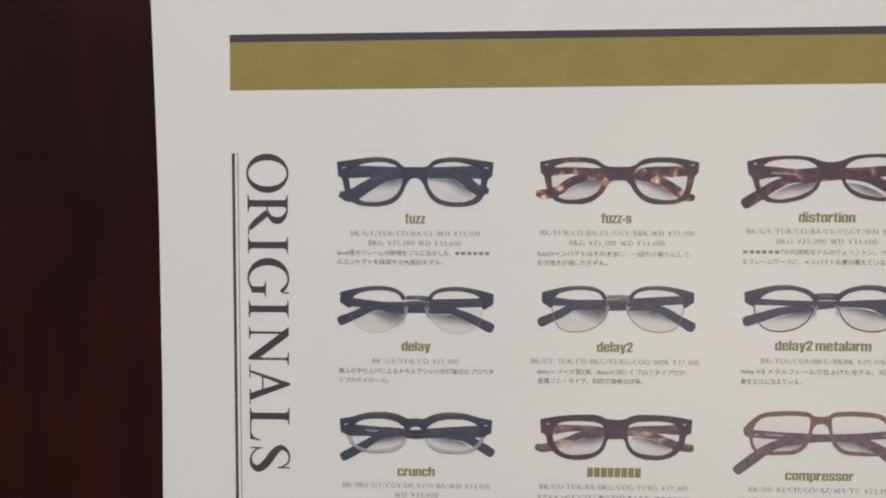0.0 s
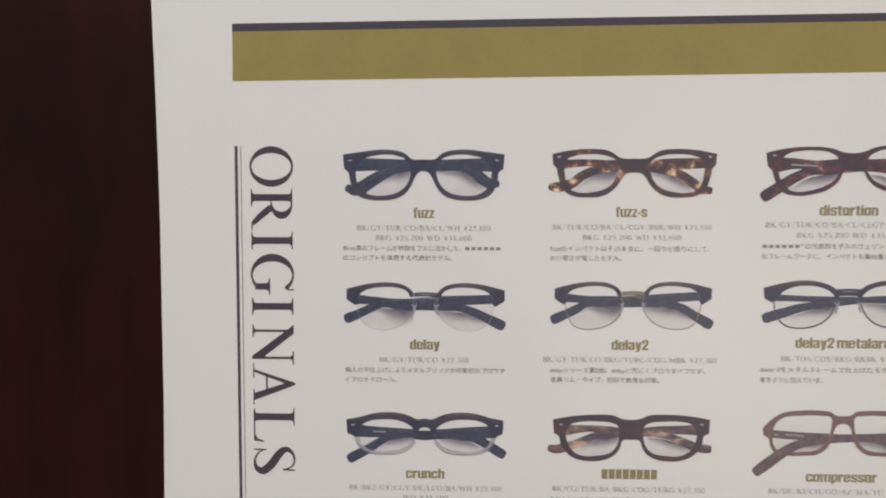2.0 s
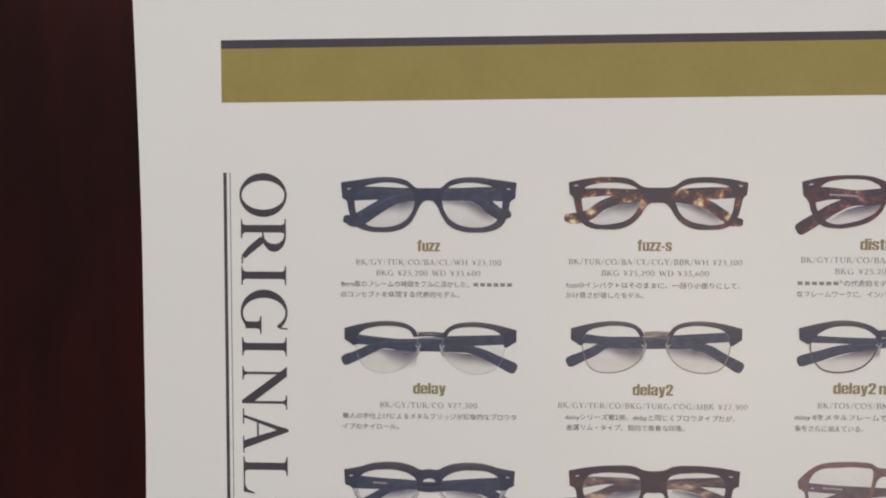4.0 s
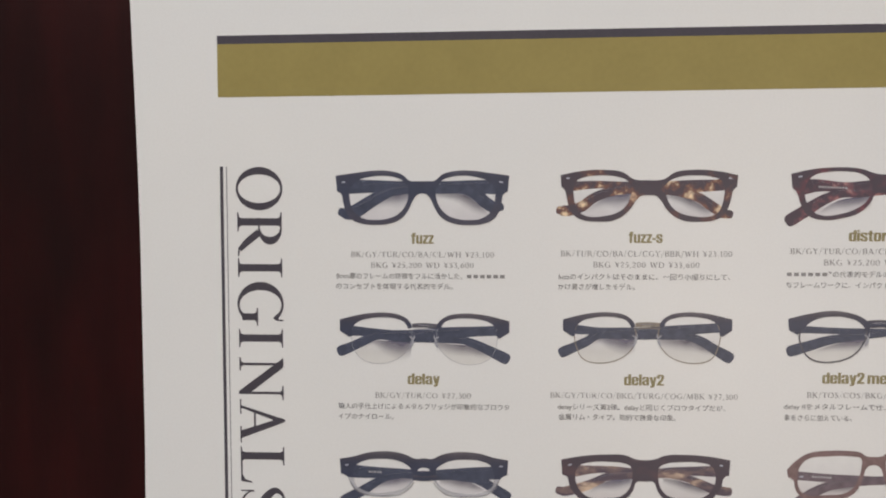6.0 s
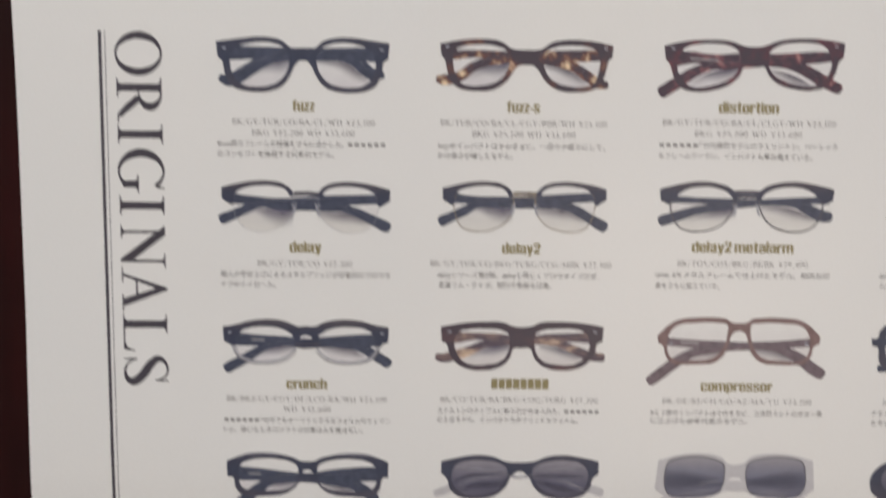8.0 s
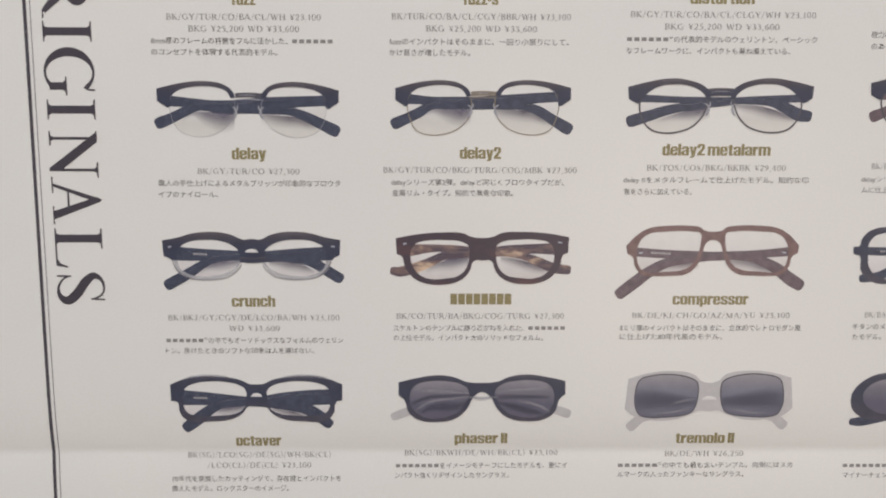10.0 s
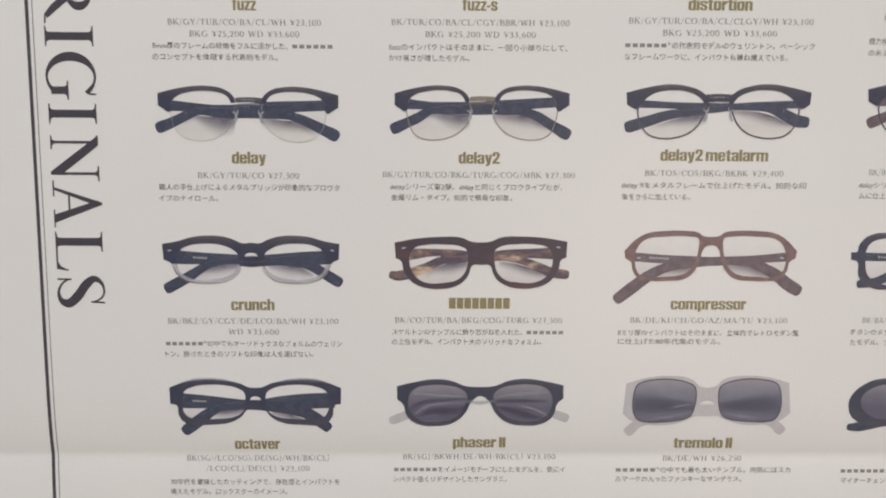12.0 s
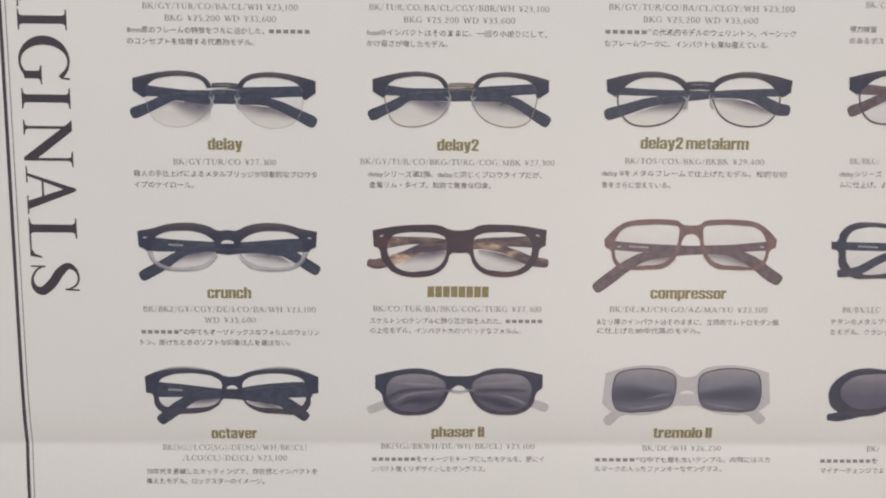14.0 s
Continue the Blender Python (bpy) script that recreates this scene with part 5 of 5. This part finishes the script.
caption("金属リム・タイプ。知的で無骨な印象。", 108.7, 147.0, -120.7)
model_name("delay2 metalarm", 191.4, 224.5, -107.3)
price_line("BK/TOS/COS/BKG/BKBK ¥29,400", 186.7, 229.6, -112.8)
caption("delay IIをメタルフレームで仕上げたモデル。知的な印", 179.6, 236.9, -116.5)
caption("象をさらに加えている。", 179.8, 202.0, -120.1)
browline(282.4, -87.2, 1.0, METAL_FRONT, METAL_LENS, DELAY_ARM, DELAY_FAR_ARM, (brow_ink, brown_arm, clear_lens), wire_dark, 0.5, "printed picture of brow glasses with brown arms", brow_ink, (DELAY_SHADE, DELAY_FAR_SHADE))
price_line("BK/BKG/", 256.1, 265.4, -112.2)
caption("delayシリーズ", 253.2, 266.5, -116.1)
caption("ムに仕上げ、よ", 253.4, 268.2, -119.4)

# ---- third row ----
full_rim(65.5, -135.4, spin(1.0, 0.2), CRUNCH_FRONT, CRUNCH_LENS, CRUNCH_ARM, CRUNCH_FAR_ARM, (brow_ink, black_arm, black_arm, clear_lens), "printed picture of black glasses with clear lower rims", (CRUNCH_SHADE, CRUNCH_FAR_SHADE), rivet=(25.0, -1.9), mark=(-15.0, -4.1, 5.2), two_tone=-6.1, keyhole=(2.0, -3.7, 1.1), streaks=((CRUNCH_SHINE, edge_line), (mirrored(CRUNCH_SHINE)[::-1], edge_line)))
full_rim(136.6, -134.3, spin(1.0, 0.5), MUN_FRONT, MUN_LENS, MUN_ARM, MUN_FAR_ARM, (amber, amber_arm, amber_arm, warm_lens), "printed picture of brown tortoiseshell glasses", (MUN_SHADE, MUN_FAR_SHADE), rivet=(24.0, -1.8))
full_rim(208.2, -137.1, spin(1.0, 0.2), COMP_FRONT, COMP_LENS, COMP_ARM, COMP_FAR_ARM, (brown_front, brown_arm, brown_arm, warm_lens), "printed picture of angular plum-brown glasses", (COMP_SHADE, COMP_FAR_SHADE), shaded=warm_shade, rivet=(22.4, -1.9), mark=(-15.6, -1.9, 6.4))
model_name("crunch", 59.0, 72.3, -154.3)
price_line("BK/BK2/GY/CGY/DE/LCO/BA/WH ¥23,100", 39.1, 92.2, -159.5)
price_line("WD ¥33,600", 57.9, 73.6, -162.9)
caption("######®の中でもオーソドックスなフォルムのウェリン", 38.0, 93.4, -166.7)
caption("トン。掛けたときのソフトな印象は人を選ばない。", 37.9, 85.2, -170.0)
name_bars(8, 126.6, 145.9, -153.6)
price_line("BK/CO/TUR/BA/BKG/COG/TURG ¥27,300", 109.9, 162.3, -159.0)
caption("スケルトンのテンプルに飾り芯がねを入れた、######", 108.9, 163.0, -162.8)
caption("の上位モデル。インパクト大のソリッドなフォルム。", 108.9, 157.0, -165.9)
model_name("compressor", 196.4, 220.1, -153.6)
price_line("BK/DE/KI/CH/GO/AZ/MA/YU ¥23,100", 183.7, 233.5, -158.8)
caption("8ミリ厚のインパクトはそのままに、立体的でレトロモダン風", 179.9, 237.4, -162.8)
caption("に仕上げた80年代風のモデル。", 180.0, 213.6, -165.6)
full_rim(280.6, -137.2, 1.0, SQUARE_FRONT, SQUARE_LENS, SQUARE_ARM, SQUARE_FAR_ARM, (black_front, black_arm, black_arm, clear_lens), "printed picture of wide black glasses", mark=(-16.0, -1.3, 7.0))
price_line("BK/BA/LEC", 257.3, 269.2, -158.6)
caption("チタンのメタルブリ", 253.6, 272.6, -162.4)
caption("たモデル。クラシッ", 253.8, 272.8, -165.7)

# ---- fourth row ----
TREM_STREAK = [(-12.5, -8.6, 0.5), (-8.0, -7.4, 0.9), (-4.2, -7.0, 0.6)]
TREM_LOW_STREAK = [(-19.0, -12.0, 0.5), (-12.0, -11.2, 0.9), (-6.0, -10.0, 0.5)]
TREM_GHOST = [(-23.4, -7.0, 8.4), (-17.0, -7.0, 7.4), (-11.0, -7.4, 5.6), (-4.2, -7.8, 3.6)]
full_rim(65.8, -181.0, 1.0, OCT_FRONT, OCT_LENS, OCT_ARM, OCT_FAR_ARM, (black_front, black_arm, black_arm, clear_lens), "printed picture of narrow black rectangular glasses", (OCT_SHADE, OCT_FAR_SHADE), mark=(-17.0, -4.2, 5.0), keyhole=(1.75, -3.9, 1.2), streaks=((OCT_SHINE, pale_streak), (mirrored(OCT_SHINE)[::-1], pale_streak)))
full_rim(136.9, -180.0, spin(1.0, 0.4), PHAS_FRONT, PHAS_LENS, PHAS_ARM, PHAS_FAR_ARM, (black_front, white_front, white_front, dark_lens), "printed picture of black sunglasses with pale arms", (PHAS_SHADE, PHAS_FAR_SHADE), smoked=True, ghosts=((PHAS_GHOST, pale_streak), (PHAS_FAR_GHOST, pale_streak), (PHAS_DEEP, deep_streak), (PHAS_FAR_DEEP, deep_streak), (PHAS_PALE, pale_streak), (PHAS_FAR_PALE, pale_streak), (PHAS_CROSS, pale_streak)))
full_rim(209.3, -179.0, spin(1.0, 0.3), TREM_FRONT, TREM_LENS, TREM_ARM, TREM_FAR_ARM, (white_front, white_front, white_front, blue_lens), "printed picture of pale grey sunglasses", smoked=True, ghosts=((TREM_GHOST, deep_streak), (mirrored(TREM_GHOST)[::-1], deep_streak), (TREM_STREAK, pale_streak), (TREM_LOW_STREAK, pale_streak), (mirrored(TREM_LOW_STREAK)[::-1], pale_streak)), lens_edge=wire_dark, keyhole=(2.4, -7.2, 1.3))
model_name("octaver", 58.8, 73.0, -199.5)
price_line("BK(SG)/LCO(SG)/DE(SG)/WH/BK(CL)", 43.2, 88.8, -204.3)
price_line("/LCO(CL)/DE(CL) ¥23,100", 49.4, 82.4, -207.7)
caption("70年代を意識したカッティングで、存在感とインパクトを", 37.9, 92.1, -212.1)
caption("備えたモデル。ロックスターのイメージ。", 37.8, 76.2, -215.3)
model_name("phaser II", 128.4, 145.1, -198.9)
price_line("BK(SG)/BKWH/DE/WH/BK(CL) ¥23,100", 112.3, 161.4, -203.8)
caption("#######をイメージモチーフにしたモデルを、更にイ", 109.2, 164.6, -208.0)
caption("ンパクト強くリデザインしたサングラス。", 109.2, 146.8, -211.2)
model_name("tremolo II", 199.4, 218.2, -199.0)
price_line("BK/DE/WH ¥26,250", 196.1, 221.6, -204.3)
caption("######®の中でも最も太いテンプル。内側にはスカ", 180.7, 237.8, -208.1)
caption("ルマークの入ったファンキーなサングラス。", 180.8, 223.0, -211.1)
full_rim(281.2, -180.2, 1.0, ROUND_FRONT, ROUND_LENS, ROUND_ARM, ROUND_FAR_ARM, (black_front, black_arm, black_arm, dark_lens), "printed picture of round black sunglasses", smoked=True)
price_line("BK/", 269.2, 273.4, -204.4)
caption("########を", 253.9, 273.0, -208.4)
caption("マイナーチェンジでよ", 254.2, 275.2, -211.6)

# ---- fifth row: wire glasses below the fold ----


def wire_glasses(x, y, half, ru, rv, wire, label):
    """A picture of round wire glasses with thin folded arms."""
    def oval(s):
        return [(x + s * half + ru * math.cos(a), y - rv + rv * math.sin(a)) for a in [2 * math.pi * i / 12 for i in range(12)]]
    pic = printed("eyeglass_picture", polygon(loop_line(oval(-1), 0.45)), wire, poster, 5, label)
    printed("wire_rim", polygon(loop_line(oval(1), 0.45)), wire, pic, 5)
    for s in (-1, 1):
        printed("lens", outline([oval(s)]), pale_lens, pic, 0)
    printed("temple", strip(band([(x - half - ru, y - 5, 0.7), (x, y - 7, 0.8), (x + half, y - 12, 1.2), (x + half + ru + 1, y - 17, 2.2)])), wire, pic, 2)
    printed("temple", strip(band([(x + half + ru, y - 5, 0.7), (x, y - 7, 0.8), (x - half, y - 12, 1.2), (x - half - ru - 1, y - 17, 2.2)])), wire, pic, 1)
    printed("bridge", polygon([band([(x - half + ru * 0.9, y - 5.5, 0.6), (x, y - 4, 0.7), (x + half - ru * 0.9, y - 5.5, 0.6)], rounded=False)]), wire, pic, 6)


wire_glasses(137.1, -222.3, 13.3, 10.6, 8.6, wire_gold, "printed picture of gold wire glasses")
wire_glasses(209.2, -222.3, 14.2, 10.6, 8.8, wire_dark, "printed picture of dark wire glasses")
